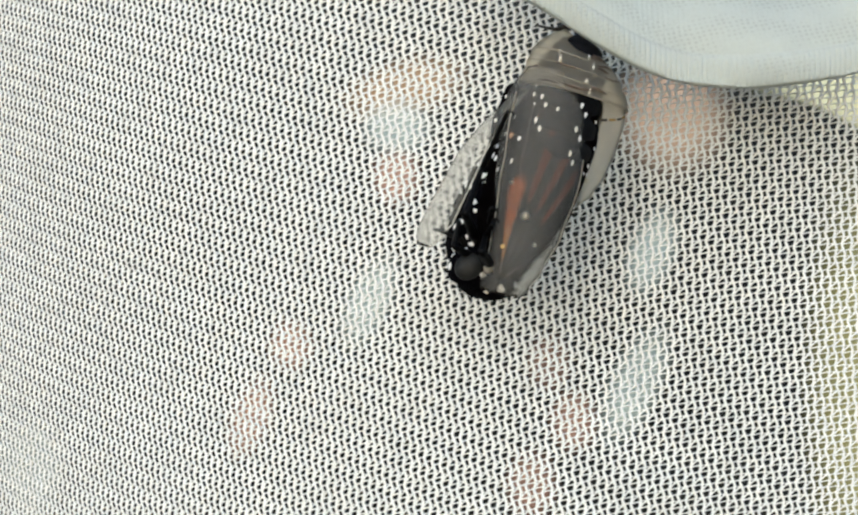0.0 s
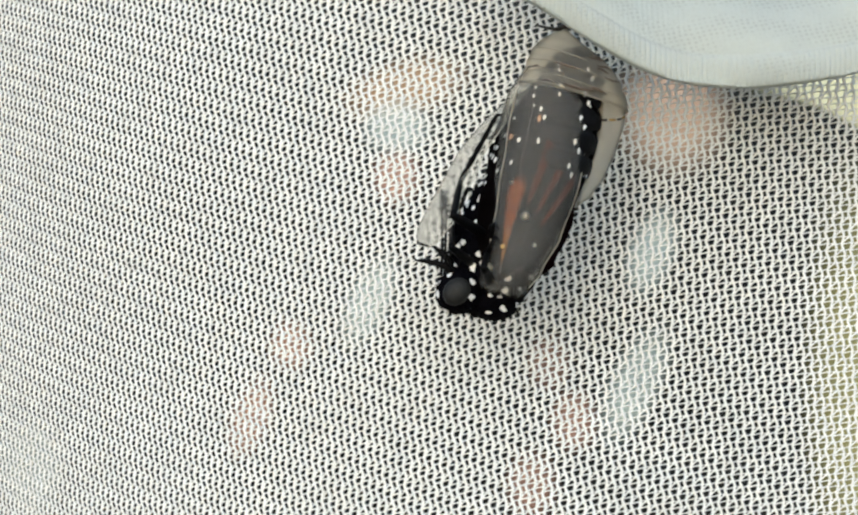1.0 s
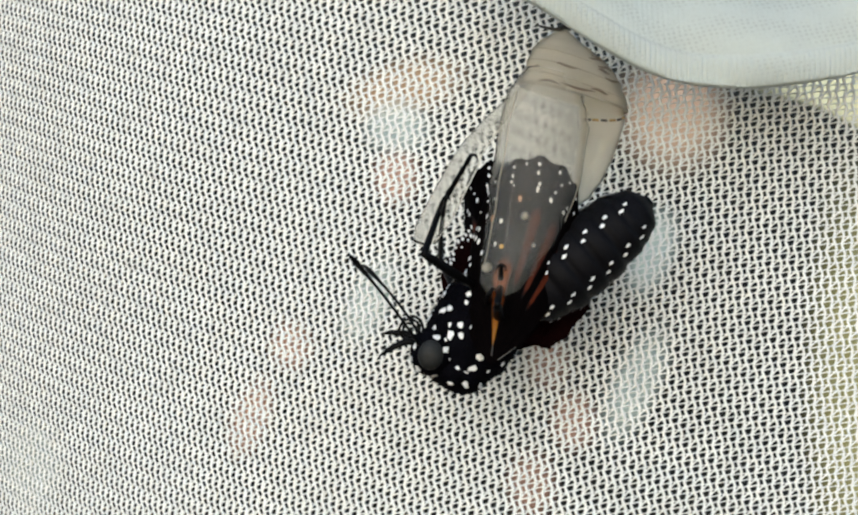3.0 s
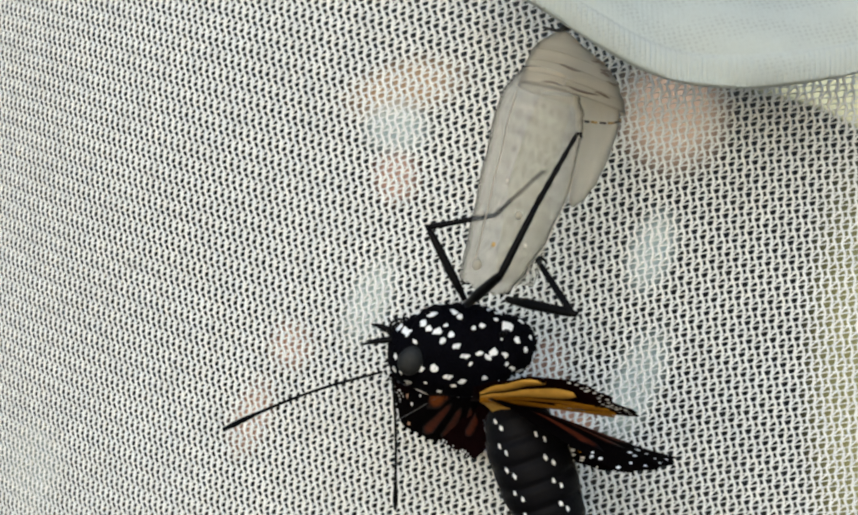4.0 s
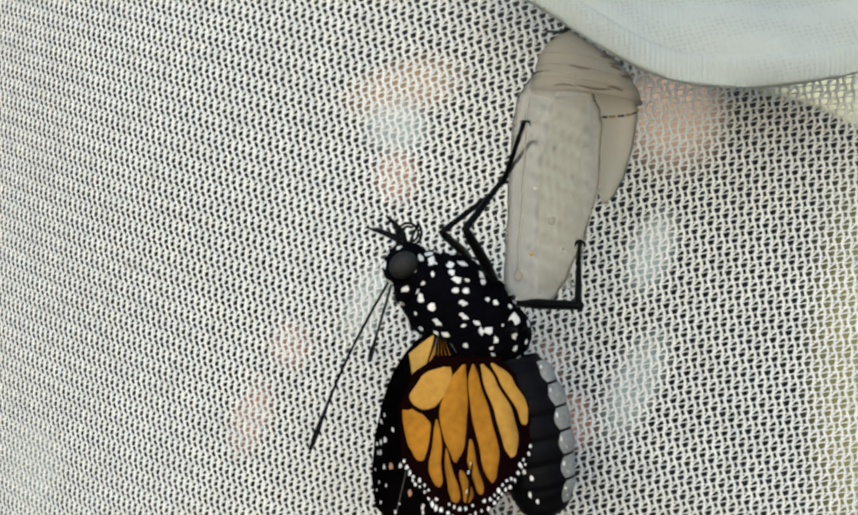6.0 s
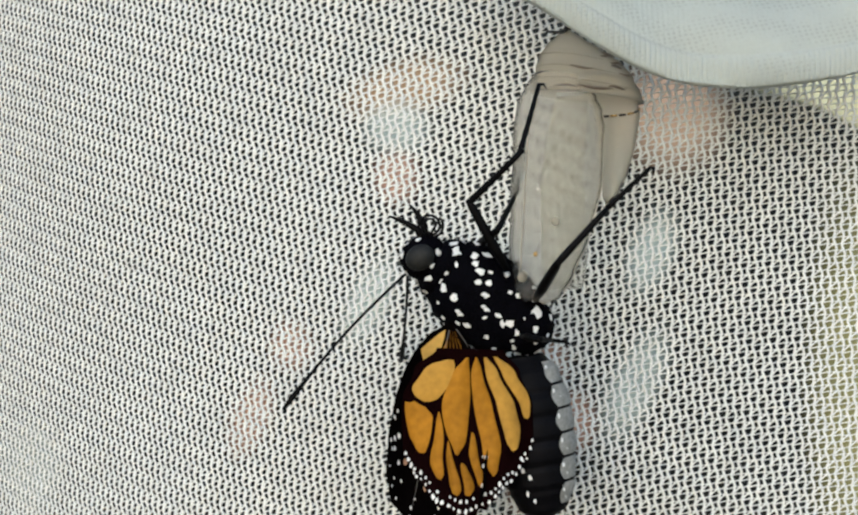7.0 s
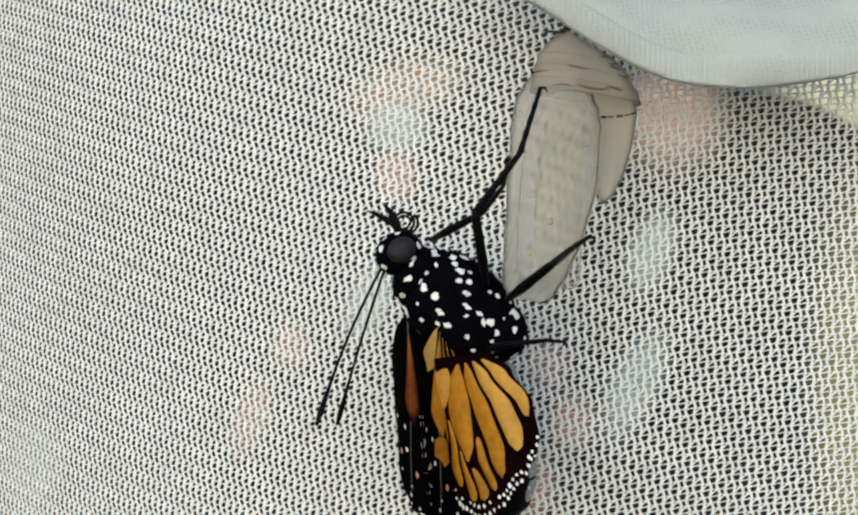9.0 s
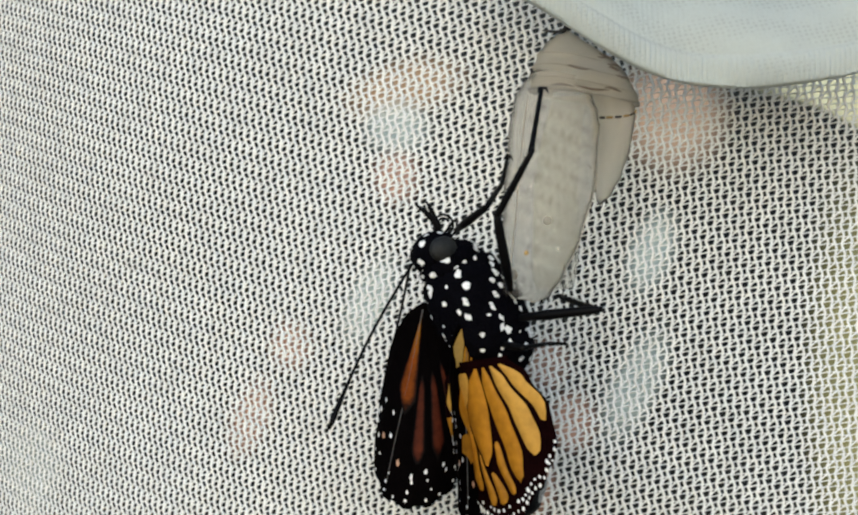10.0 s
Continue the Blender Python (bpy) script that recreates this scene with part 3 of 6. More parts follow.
def wing(name, root, outline, rays, discal, cell_mats, margin, face, spots, label, curl):
    """A scaled wing in its own plane: x across, -z along, -y the face shown. outline: angle and radius from the base;
    rays: the angles of the veins; discal: (first ray, last ray, reach)."""
    a0, a1 = outline[0][0], outline[-1][0]

    def rim(a):
        return sum(line_curve(outline, a + d) for d in (-5, -2.5, 0, 2.5, 5)) / 5

    def spread(a, r, lift=0.0):
        x, z = r * math.sin(radians(a)), -r * math.cos(radians(a))
        w = x / curl
        x, y = abs(curl) * math.copysign(1, curl) * math.sin(w), curl * (1 - math.cos(w)) + 5 * math.sin(r / 70) + 1.5 * math.sin(a * 0.5) * r / 200
        x, y = x - lift * math.sin(w), y + lift * math.cos(w)
        return Vector((x * U, y * U, z * U))
    n = 60

    def fn(u, v):
        a = a0 + (a1 - a0) * u
        scallop = 1 + 0.012 * math.sin(a * 0.9)
        return spread(a, max(1.0, rim(a) * v * scallop))
    w = part(name, thick(grid_mesh(fn, n, 26), 1.6 * U), WINGBLACK, root, label)
    for bend in (a1 - 3, rays[1] + 4):          # pale folds along the trailing edge and the stem of the vein
        bm = bmesh.new()
        for side in (-1, 1):
            pts = [spread(bend, 16 + (rim(bend) - 40) * k / 14, side * 2.0) for k in range(15)]
            tube(bm, pts, [(1.3 - 0.05 * k) * U for k in range(15)], 5)
        part("fold", bm, FOLD, w)
    for side in (-1, 1):
        mats = cell_mats[side]

        def cell(lo, hi, r0, r1, mat, vein=3.8):
            bm = bmesh.new()
            left, right = [], []
            mid = (lo + hi) / 2
            for k in range(15):
                f = k / 14
                ra = r0 + (r1(lo + 1) - r0) * f
                rb = r0 + (r1(hi - 1) - r0) * f
                pinch = min(1.0, 0.35 + 6 * f, 0.3 + 5 * (1 - f))
                for rr, arr, s, edge in ((ra, left, 1, lo), (rb, right, -1, hi)):
                    inset = math.degrees(vein / max(rr, 12))
                    a = edge + s * min(inset, (hi - lo) * 0.42)
                    a = mid + (a - mid) * pinch
                    arr.append((a, rr))
            lift = side * 2.2
            cols = 5
            vs = [[bm.verts.new(spread(l[0] + (r[0] - l[0]) * c / cols, l[1] + (r[1] - l[1]) * c / cols, lift + (side * 0.8 if 0 < c < cols else 0)))
                   for c in range(cols + 1)] for l, r in zip(left, right)]
            cell_faces(bm, vs)
            part("cell", bm, mat, w)
        d0, d1, reach = discal
        inner = lambda a: rim(a) * (1 - margin * (1 if a < 26 else 0.35))
        ends = lambda a: line_curve(reach, a)
        for k in range(len(rays) - 1):
            lo, hi = rays[k], rays[k + 1]
            mat = mats[k]
            if mat is None:
                continue
            if mat in (BROWN, RUST):        # short hazy streaks on the upper side
                cell(lo + 0.6, hi - 0.6, rim((lo + hi) / 2) * 0.36, lambda a: rim(a) * 0.79, mat)
            elif d0 <= k < d1:
                cell(lo, hi, ends((lo + hi) / 2) + 7, inner, mat)
            else:
                cell(lo, hi, 18 if not (d1 - d0 > 1 and k < d0) else 30 + 26 * k, (lambda a: 100 if a > -30 else 84) if mat is PATCH else inner, mat)
        if mats[-1]:
            cell(rays[d0] - 4, rays[d1] + 2, 14, ends, mats[-1])
        for a, f, size, long, kind in spots:
            r = rim(a) * f
            p = spread(a, r, side * 2.4)
            ww = r * math.sin(radians(a)) / curl
            ob = put_spot(w, p, (-side * math.sin(ww), side * math.cos(ww), 0.0), size * U, long, a * side, int(a * 7) % 4)
            if kind:
                ob.material_slots[0].link = "OBJECT"
                ob.material_slots[0].material = TAN
    return w


def broad_wing(root, faces, label, curl):
    """A hindwing in its own plane: x across, -z along. Two edges and a rim bound it; each cell lies between two veins."""
    left = [(0, -58), (40, -100), (100, -124), (180, -118), (250, -98), (340, -70)]
    right = [(0, 62), (40, 94), (100, 122), (160, 126), (220, 116), (340, 94)]
    rim = [(-1, 195), (-0.85, 240), (-0.5, 282), (-0.1, 298), (0.3, 282), (0.7, 240), (0.92, 200), (1, 165)]

    def spread(u, s, lift=0.0):
        k = (u + 1) / 2
        x = smooth_curve(left, s) * (1 - k) + smooth_curve(right, s) * k
        w = x / curl
        y = curl * (1 - math.cos(w)) + 4 * math.sin(s / 60 + 1.5 * u) + 2.5 * math.sin(u * 9) * min(1, s / 120)
        return Vector(((curl * math.sin(w) - lift * math.sin(w)) * U, (y + lift * math.cos(w)) * U, -s * U))

    def reach(u):
        return smooth_curve(rim, u)
    w = part("hindwing", thick(grid_mesh(lambda p, q: spread(2 * p - 1, q * reach(2 * p - 1) * (1 + 0.008 * math.sin(p * 60))), 56, 30), 1.6 * U), VEIN, root, label)
    # each cell lies between two bowed veins, each through three points: (u, share of the way to the rim)
    inner = [(((-.62, .07), (-.84, .20), (-.90, .36)), ((-.22, .07), (-.30, .22), (-.50, .36)), YELLOW),
             (((-.15, .05), (-.36, .34), (-.22, .62)), ((.04, .05), (.03, .36), (-.10, .64)), ORANGE),
             (((.10, .05), (.10, .36), (.33, .82)), ((.23, .05), (.36, .36), (.54, .79)), ORANGE),
             (((.29, .05), (.43, .36), (.60, .76)), ((.48, .05), (.67, .34), (.81, .71)), YELLOW)]
    outer = [(((-.91, .40), (-.92, .56), (-.84, .72)), ((-.48, .385), (-.55, .56), (-.66, .75)), ORANGE),
             (((-.43, .40), (-.51, .60), (-.60, .80)), ((-.38, .40), (-.36, .60), (-.40, .84)), ORANGE),
             (((-.31, .54), (-.31, .70), (-.34, .87)), ((-.25, .60), (-.17, .74), (-.12, .88)), ORANGE),
             (((-.12, .70), (-.09, .80), (-.06, .88)), ((-.06, .66), (.04, .77), (.10, .87)), ORANGE),
             (((.0, .60), (.08, .72), (.16, .87)), ((.06, .46), (.16, .66), (.29, .84)), ORANGE),
             (((.54, .05), (.73, .32), (.87, .66)), ((.76, .05), (.93, .26), (.975, .50)), YELLOW)]
    upper = [(((-.45, .25), (-.42, .45), (-.38, .70)), ((-.25, .25), (-.18, .45), (-.12, .70)), RUST),
             (((.0, .3), (.1, .45), (.2, .65)), ((.12, .3), (.3, .45), (.38, .65)), BROWN),
             (((.45, .3), (.5, .45), (.55, .62)), ((.55, .3), (.66, .45), (.7, .62)), BROWN)]

    def bow(pts, f):
        return tuple((1 - f) * (1 - 2 * f) * a + 4 * f * (1 - f) * b + f * (2 * f - 1) * c for a, b, c in zip(*pts))
    for side in (-1, 1):
        for one, two, mat in (inner + outer if side == faces else upper):
            bm = bmesh.new()
            rows = []
            for k in range(19):
                f = k / 18
                (ua, va), (ub, vb) = bow(one, f), bow(two, f)
                round_off = min(1.0, (0.2 + 6 * f) ** 0.6) * min(1.0, (0.2 + 6 * (1 - f)) ** 0.6)
                row = []
                for c in range(7):
                    h = 0.5 + (c / 6 - 0.5) * round_off
                    u, v = ua + (ub - ua) * h, va + (vb - va) * h
                    row.append(bm.verts.new(spread(u, v * reach(u), side * (2.2 + 3.2 * (1 - (c / 3 - 1) ** 2)))))
                rows.append(row)
            cell_faces(bm, rows)
            part("cell", bm, mat, w)
        rnd = random.Random(31)
        for v in (0.965, 0.905):
            u = -0.94
            while u < 0.97:
                du = 0.01
                p = spread(u, reach(u) * v, side * 2.4)
                run = (spread(u + du, reach(u + du) * v) - spread(u, reach(u) * v)).length / du
                if v > 0.93 or abs(u % 0.2 - 0.1) < 0.075:
                    ww = p.x / U / curl
                    put_spot(w, p, (-side * math.sin(ww), side * math.cos(ww), 0.0), rnd.uniform(1.8, 3.2) * U, rnd.uniform(1.1, 1.8), rnd.uniform(-15, 15), int(u * 70) % 4)
                u += rnd.uniform(9.5, 13.5) * U / run
    return w


FORE_CURL = 100       # the forewings stay rolled as they lay in the case


def make_wings(root):
    fore = [(-54, 36), (-46, 80), (-36, 150), (-26, 228), (-18, 302), (-11, 347), (-2, 384), (10, 380), (21, 328), (26, 275), (32, 172), (46, 50)]
    rnd = random.Random(21)
    fs = []
    for row, f in enumerate((0.968, 0.925, 0.875)):
        a = -28.0
        while a < 28:
            fs.append((a + rnd.uniform(-0.8, 0.8), f, rnd.uniform(1.5, 2.7), rnd.uniform(1.2, 2.0), 0))
            a += (4.2 if row == 0 else 7.0) + rnd.uniform(-1.0, 1.6)
    for a, f, s, tan in ((-38, 0.80, 7, 0), (-33, 0.84, 6, 0), (-30, 0.78, 8, 1), (-26, 0.72, 6, 0), (-36, 0.68, 5, 0),
                         (-20, 0.80, 7, 1), (-15, 0.85, 7, 0), (-10, 0.83, 6, 0), (-40, 0.88, 6, 0), (-28, 0.62, 5, 0), (-4, 0.84, 5, 0)):
        fs.append((a + 18, f, s * 0.45, 1.9, tan))
    f_rays = [-46, -9, 1, 9, 17, 25, 33]
    f_under = {-1: [PATCH, ORANGE, ORANGE, ORANGE, ORANGE, ORANGE, ORANGE], 1: [None, None, BROWN, BROWN, BROWN, None, RUST]}
    f_upper = {1: f_under[-1], -1: f_under[1]}
    rh = broad_wing(root, -1, "yellow-orange hindwing with black veins and dotted rim", 240)
    rf = wing("forewing", root, fore, f_rays, (1, 2, [(-12, 190), (1, 215)]), f_under, 0.3, -1, fs, "dark forewing with orange streaks and white dots", -FORE_CURL)
    lf = wing("forewing", root, fore, f_rays, (1, 2, [(-12, 190), (1, 215)]), f_upper, 0.3, -1, fs, "dark forewing with orange streaks and white dots", FORE_CURL)
    lh = broad_wing(root, 1, "hindwing with black veins and dotted rim", -240)
    return rh, rf, lf, lh


def make_leg(root, lengths, k):
    """Femur, tibia and foot; each runs from its joint along its own -z."""
    femur, tibia, foot = lengths
    bm = bmesh.new()
    tube(bm, [(0, 0, 4 * k), (0, 0, -0.3 * femur), (0, 0, -0.9 * femur), (0, 0, -femur - 2 * k)], [5 * k, 8 * k, 6.5 * k, 4 * k], 8)
    leg = part("leg", bm, LEGBLACK, root, "jointed black leg")
    bm = bmesh.new()
    tube(bm, [(0, 0, 3 * k), (0, 0, -0.1 * tibia), (0, 0, -0.8 * tibia), (0, 0, -tibia - k)], [4.5 * k, 5.5 * k, 4.5 * k, 3.5 * k], 8)
    rnd = random.Random(5)
    for _ in range(24):
        p = Vector((0, 0, -rnd.uniform(0.1, 1) * tibia))
        a = rnd.uniform(0, math.tau)
        n = Vector((math.cos(a), math.sin(a), -0.8)).normalized()
        q = n.orthogonal() * 0.8 * k
        bm.faces.new([bm.verts.new(c) for c in (p - q, p + q, p + n * 12 * k)])
    ti = part("tibia", bm, LEGBLACK, leg)
    bm = bmesh.new()
    ps, rs = [], []
    for j in range(11):
        ps.append((0, 0, -foot * j / 10))
        rs.append((4.2 - 0.12 * j) * k * (1.15 if j % 2 else 0.9))
    tube(bm, ps, rs, 8)
    for s in (-1, 1):
        tube(bm, [(0, 0, -foot), (s * 5 * k, -4 * k, -foot - 3 * k), (s * 8 * k, -9 * k, -foot + 2 * k)], [2.5 * k, 2 * k, 0.6 * k], 6)
    fo = part("foot", bm, LEGBLACK, leg)
    return leg, ti, fo


def make_antenna(root, length):
    bm = bmesh.new()
    ps = [(3 * U * math.sin(k * 0.2), 9 * U * math.sin(math.pi * k / 16), -length * k / 16) for k in range(17)]
    tube(bm, ps, [2.6 * U] * 12 + [2.9 * U, 3.6 * U, 4.8 * U, 5.4 * U, 3 * U], 8)
    return part("antenna", bm, LEGBLACK, root, "thin clubbed black antenna")


# ---- pose helpers: every pose is worked out in the room, then taken into the parent's space ----
def turned(x, y, z, way, twist=0.0, pitch=0.0):
    """A thing at (x, y, z) mm whose -z runs at the angle way in the picture's upright plane, turned by twist about that line."""
    return (Matrix.Translation((x * 0.001, y * 0.001, z * 0.001)) @ Matrix.Rotation(-radians(way - 270), 4, "Y")
            @ Matrix.Rotation(radians(pitch), 4, "X") @ Matrix.Rotation(radians(twist), 4, "Z"))


def rod(a, b):
    """A rod's pose from joint a to joint b, in mm."""
    a, b = Vector(a) * 0.001, Vector(b) * 0.001
    return Matrix.Translation(a) @ (a - b).to_track_quat("Z", "Y").to_matrix().to_4x4()


net_wall()
backdrop()
roof_cloth()
shell, shell_flap, shell_case = shell_pieces()
butterfly = tagged(new("butterfly"), "black and orange butterfly coming out of its chrysalis", "butterfly")
make_thorax(butterfly)
head = make_head(butterfly)
abdomen = make_abdomen(butterfly)
hind_r, fore_r, fore_l, hind_l = make_wings(butterfly)
leg_a = make_leg(butterfly, (141.0 * U, 138.0 * U, 140.0 * U), 1.25 * U)
leg_b = make_leg(butterfly, (142.0 * U, 128.0 * U, 130.0 * U), 1.05 * U)
leg_c = make_leg(butterfly, (150.0 * U, 130.0 * U, 100.0 * U), 1.22 * U)
leg_e = make_leg(butterfly, (62.0 * U, 66.0 * U, 35.0 * U), 0.95 * U)
antenna_a, antenna_b = make_antenna(butterfly, 350 * U), make_antenna(butterfly, 350 * U)


def motions():
    body = [
        (0, 6.02, 1.7, 2.54, 438, 0), (0.5, 6.02, 1.7, 1.53, 438, 0), (1, 6.17, 1.7, 0.67, 438, 0), (1.5, 6.27, 1.7, 0.21, 437, 0),
        (2, 6.17, 1.7, -0.9, 436, 0), (2.5, 5.87, 1.7, -3.62, 435, 0), (2.7, 5.87, 1.7, -4.23, 435, 0), (3, 4.53, 0.85, -6.29, 418.64, 0),
        (3.25, 3.43, 0.14, -7.66, 405, 0), (3.5, 2.35, 0, -9.05, 391.36, 0), (3.8, 1.05, 0, -10.73, 375, 0), (3.87, 1.63, 0, -9.94, 369.75, 0),
        (3.93, 2.12, 0, -9.26, 365.25, 0), (4, 2.7, 0, -8.47, 360, 0), (4.1, 3.25, 0, -7.98, 354, 0), (4.2, 3.8, 0, -7.48, 348, 0),
        (4.3, 2.8, 0, -8.22, 355, 0), (4.4, 1.8, 0, -8.97, 362, 0), (4.5, 1.3, 0, -6.98, 342, 0), (4.55, 3.05, 0, -6.73, 323.5, 25),
        (4.6, 4.8, 0, -6.48, 305, 50), (4.65, 3.8, 0, -5.6, 317.5, 25), (4.7, 2.8, 0, -4.73, 330, 0), (5, 2.8, 0, -5.73, 330, 12),
        (5.5, 2.8, 0, -6.08, 330, 15), (5.7, 3.05, 0, -4.98, 325, 0), (6.2, 2.71, 0, -4.63, 321.82, 0), (6.8, 2.3, 0, -4.23, 318, 0),
        (7, 5.05, 0, -3.73, 320, -5), (7.25, 4.48, 0, -4.15, 307.5, 12.5), (7.5, 3.9, 0, -4.58, 295, 30), (7.75, 3.5, 0, -4.28, 293.5, 33),
        (8, 3.1, 0, -3.98, 292, 36), (8.3, 3.45, 0, -4.08, 290, 36), (8.5, 3.6, 0, -4.23, 288, 36), (8.55, 5.83, 0, -4.35, 279, 63),
        (8.6, 8.05, 0, -4.48, 270, 90), (8.65, 6.17, 0, -4.17, 295, 44), (8.7, 4.3, 0, -3.88, 320, -2), (8.75, 3.55, 0, -4.3, 306, 17),
        (8.8, 2.8, 0, -4.73, 292, 36), (8.85, 2.68, 0, -4.73, 306, 27), (8.9, 2.55, 0, -4.73, 320, 18), (9, 2.7, 0, -4.38, 320, 14),
        (9.1, 2.83, 0, -4.17, 306, 25), (9.2, 2.95, 0, -3.98, 292, 36), (9.35, 3.75, 0, -3.98, 302, 25), (9.5, 4.55, 0, -3.98, 312, 14),
        (9.8, 4.8, 0, -4.23, 305, 22), (10, 4.4, 0, -4.48, 300, 27),
    ]
    at = {r[0]: turned(*r[1:]) for r in body}
    inv = {t: m.inverted() for t, m in at.items()}
    walk(butterfly, [(t, m) for t, m in at.items()])
    rows = [
        (0, 3.79, -0.4, -0.87, 305, 0), (0.5, 3.19, -0.4, -2.17, 308, 0), (1, 2.69, -0.4, -3.07, 315, 0), (1.5, 2.19, -0.4, -3.96, 325, 0), 
        (2, 1.89, -0.4, -4.76, 340, 0), (2.5, 1.7, -0.4, -6.61, 358, 0), (2.7, 1.99, -0.4, -7.11, 358, 0), (3, 0.31, -0.4, -8.63, 354.45, 0), 
        (3.25, -1.1, -0.4, -9.9, 351.5, 0), (3.5, -2.5, -0.4, -11.17, 348.55, 0), (3.8, -4.19, -0.4, -12.69, 345, 0), 
        (3.87, -3.23, -0.4, -11.47, 341.5, 0), (3.93, -2.41, -0.4, -10.42, 338.5, 0), (4, -1.45, -0.4, -9.2, 335, 0), (4.1, -1.12, -0.4, -7.7, 330, 0), 
        (4.2, -0.8, -0.4, -6.21, 325, 0), (4.3, -2.87, -0.4, -7.53, 330, 0), (4.4, -4.94, -0.4, -8.85, 335, 0), (4.5, -4.19, -0.4, -5.96, 330, 0), 
        (4.55, -1.07, -0.4, -4.59, 310, 25), (4.6, 2.04, -0.4, -3.22, 290, 50), (4.65, -0.2, -0.4, -2.64, 307.5, 25), 
        (4.7, -2.44, -0.4, -2.07, 325, 0), (5, -3.59, -0.4, -2.47, 325, 12), (5.5, -2.44, -0.4, -2.72, 310, 15), (5.7, -2.09, -0.4, -1.22, 310, 0), 
        (6.2, -2.25, -0.4, -0.66, 304.55, 0), (6.8, -2.44, -0.4, 0.02, 298, 0), (7, -0.45, -0.4, 0.02, 300, -5), (7.25, -0.02, -0.4, 0.4, 294, 12.5), 
        (7.5, 0.4, -0.4, 0.77, 288, 30), (7.75, 0.8, -0.4, 1.02, 284, 33), (8, 1.2, -0.4, 1.27, 280, 36), (8.3, 1.8, -0.4, 1.27, 278, 36), 
        (8.5, 2.19, -0.4, 1.02, 276, 36), (8.55, 4.91, -0.4, 0.22, 273, 63), (8.6, 7.63, -0.4, -0.57, 270, 90), (8.65, 3.71, -0.4, -0.07, 287.5, 44), 
        (8.7, -0.2, -0.4, 0.42, 305, -2), (8.75, 0.17, -0.4, 0.1, 295, 17), (8.8, 0.55, -0.4, -0.22, 285, 36), (8.85, -0.77, -0.4, -0.3, 292.5, 27), 
        (8.9, -2.09, -0.4, -0.37, 300, 18), (9, -2.69, -0.4, 0.37, 300, 14), (9.1, -0.95, -0.4, 0.7, 291.5, 25), (9.2, 0.8, -0.4, 1.02, 283, 36), 
        (9.35, 0.17, -0.4, 0.77, 290.5, 25), (9.5, -0.45, -0.4, 0.52, 298, 14), (9.8, 0.2, -0.4, 0.77, 292, 22), (10, 0.55, -0.4, 0.37, 288, 27), 
    ]
    walk(head, [(r[0], inv[r[0]] @ turned(*r[1:])) for r in rows])
    rows = [
        (0, 10.3, 0, 5.6, 76, 90), (0.5, 10.3, 0, 5.1, 76, 90), (1, 10.2, 0, 4.5, 76, 90), (1.5, 10.1, 0, 3.8, 76, 90), (2, 9.8, 0.1, 2.3, 76, 90),
        (2.5, 9.4, 0.1, 0.4, 77, 90), (2.7, 9.2, 0.3, -0.4, 77, 90), (3, 8.58, 0.5, -4.49, 40, 80), (3.25, 8.58, 0.5, -8.5, 0, 66),
        (3.5, 8.58, 0.5, -12.02, -35, 55), (3.8, 8.33, 0.5, -13.77, -60, 48), (3.87, 7.98, 0.5, -13.51, -63.5, 58),
        (3.93, 7.68, 0.5, -13.28, -66.5, 69), (4, 7.32, 0.5, -13.02, -70, 80), (4.1, 7.7, 0.5, -12.52, -75, 80), (4.2, 8.08, 0.5, -12.02, -80, 80),
        (4.3, 7.58, 0.5, -11.64, -64, 66), (4.4, 7.07, 0.5, -11.26, -48, 52), (4.5, 8.08, 0.5, -9.76, -65, 38), (4.55, 7.01, 2.4, -10.27, -70, 53),
        (4.6, 6.83, 3.95, -10.76, -75, 68), (4.65, 7.14, 2.4, -10.01, -76.5, 53), (4.7, 8.33, 0.5, -9.26, -78, 38),
        (5, 6.46, 1.44, -9.82, -66, 45.2), (5.5, 6.47, 1.66, -10.09, -75, 47), (5.7, 8.33, 0.5, -9.26, -78, 38), (6.2, 7.78, 0.5, -9.14, -78, 38),
        (6.8, 7.12, 0.5, -9.01, -78, 38), (7, 8.58, 0.5, -9.01, -82, 35), (7.25, 6.59, 1.47, -9.07, -81, 45.5), (7.5, 5.5, 2.75, -9.14, -80, 56),
        (7.75, 4.11, 2.95, -9.16, -81.5, 57.8), (8, 2.71, 3.15, -9.17, -83, 59.6), (8.3, 2.81, 3.15, -9.17, -83, 59.6),
        (8.5, 2.96, 3.15, -9.17, -84, 59.6), (8.55, 4.92, 4.51, -8.74, -87, 75.8), (8.6, 6.88, 5, -8.25, -90, 92),
        (8.65, 7.02, 3.63, -8.56, -86, 64.4), (8.7, 7.98, 0.5, -8.75, -82, 36.8), (8.75, 4.66, 1.82, -9.34, -82.5, 48.2),
        (8.8, 2.2, 3.15, -9.93, -83, 59.6), (8.85, 3.71, 2.54, -9.77, -81, 54.2), (8.9, 5.22, 1.89, -9.6, -79, 48.8),
        (9, 4.7, 1.59, -9.33, -80, 46.4), (9.1, 3.71, 2.4, -9.12, -81, 53), (9.2, 2.71, 3.15, -8.91, -82, 59.6), (9.35, 4.35, 2.4, -9.12, -80.5, 53),
        (9.5, 5.96, 1.59, -9.33, -79, 46.4), (9.8, 5.99, 2.19, -9.36, -79, 51.2), (10, 5.75, 2.54, -9.64, -80, 54.2),
    ]
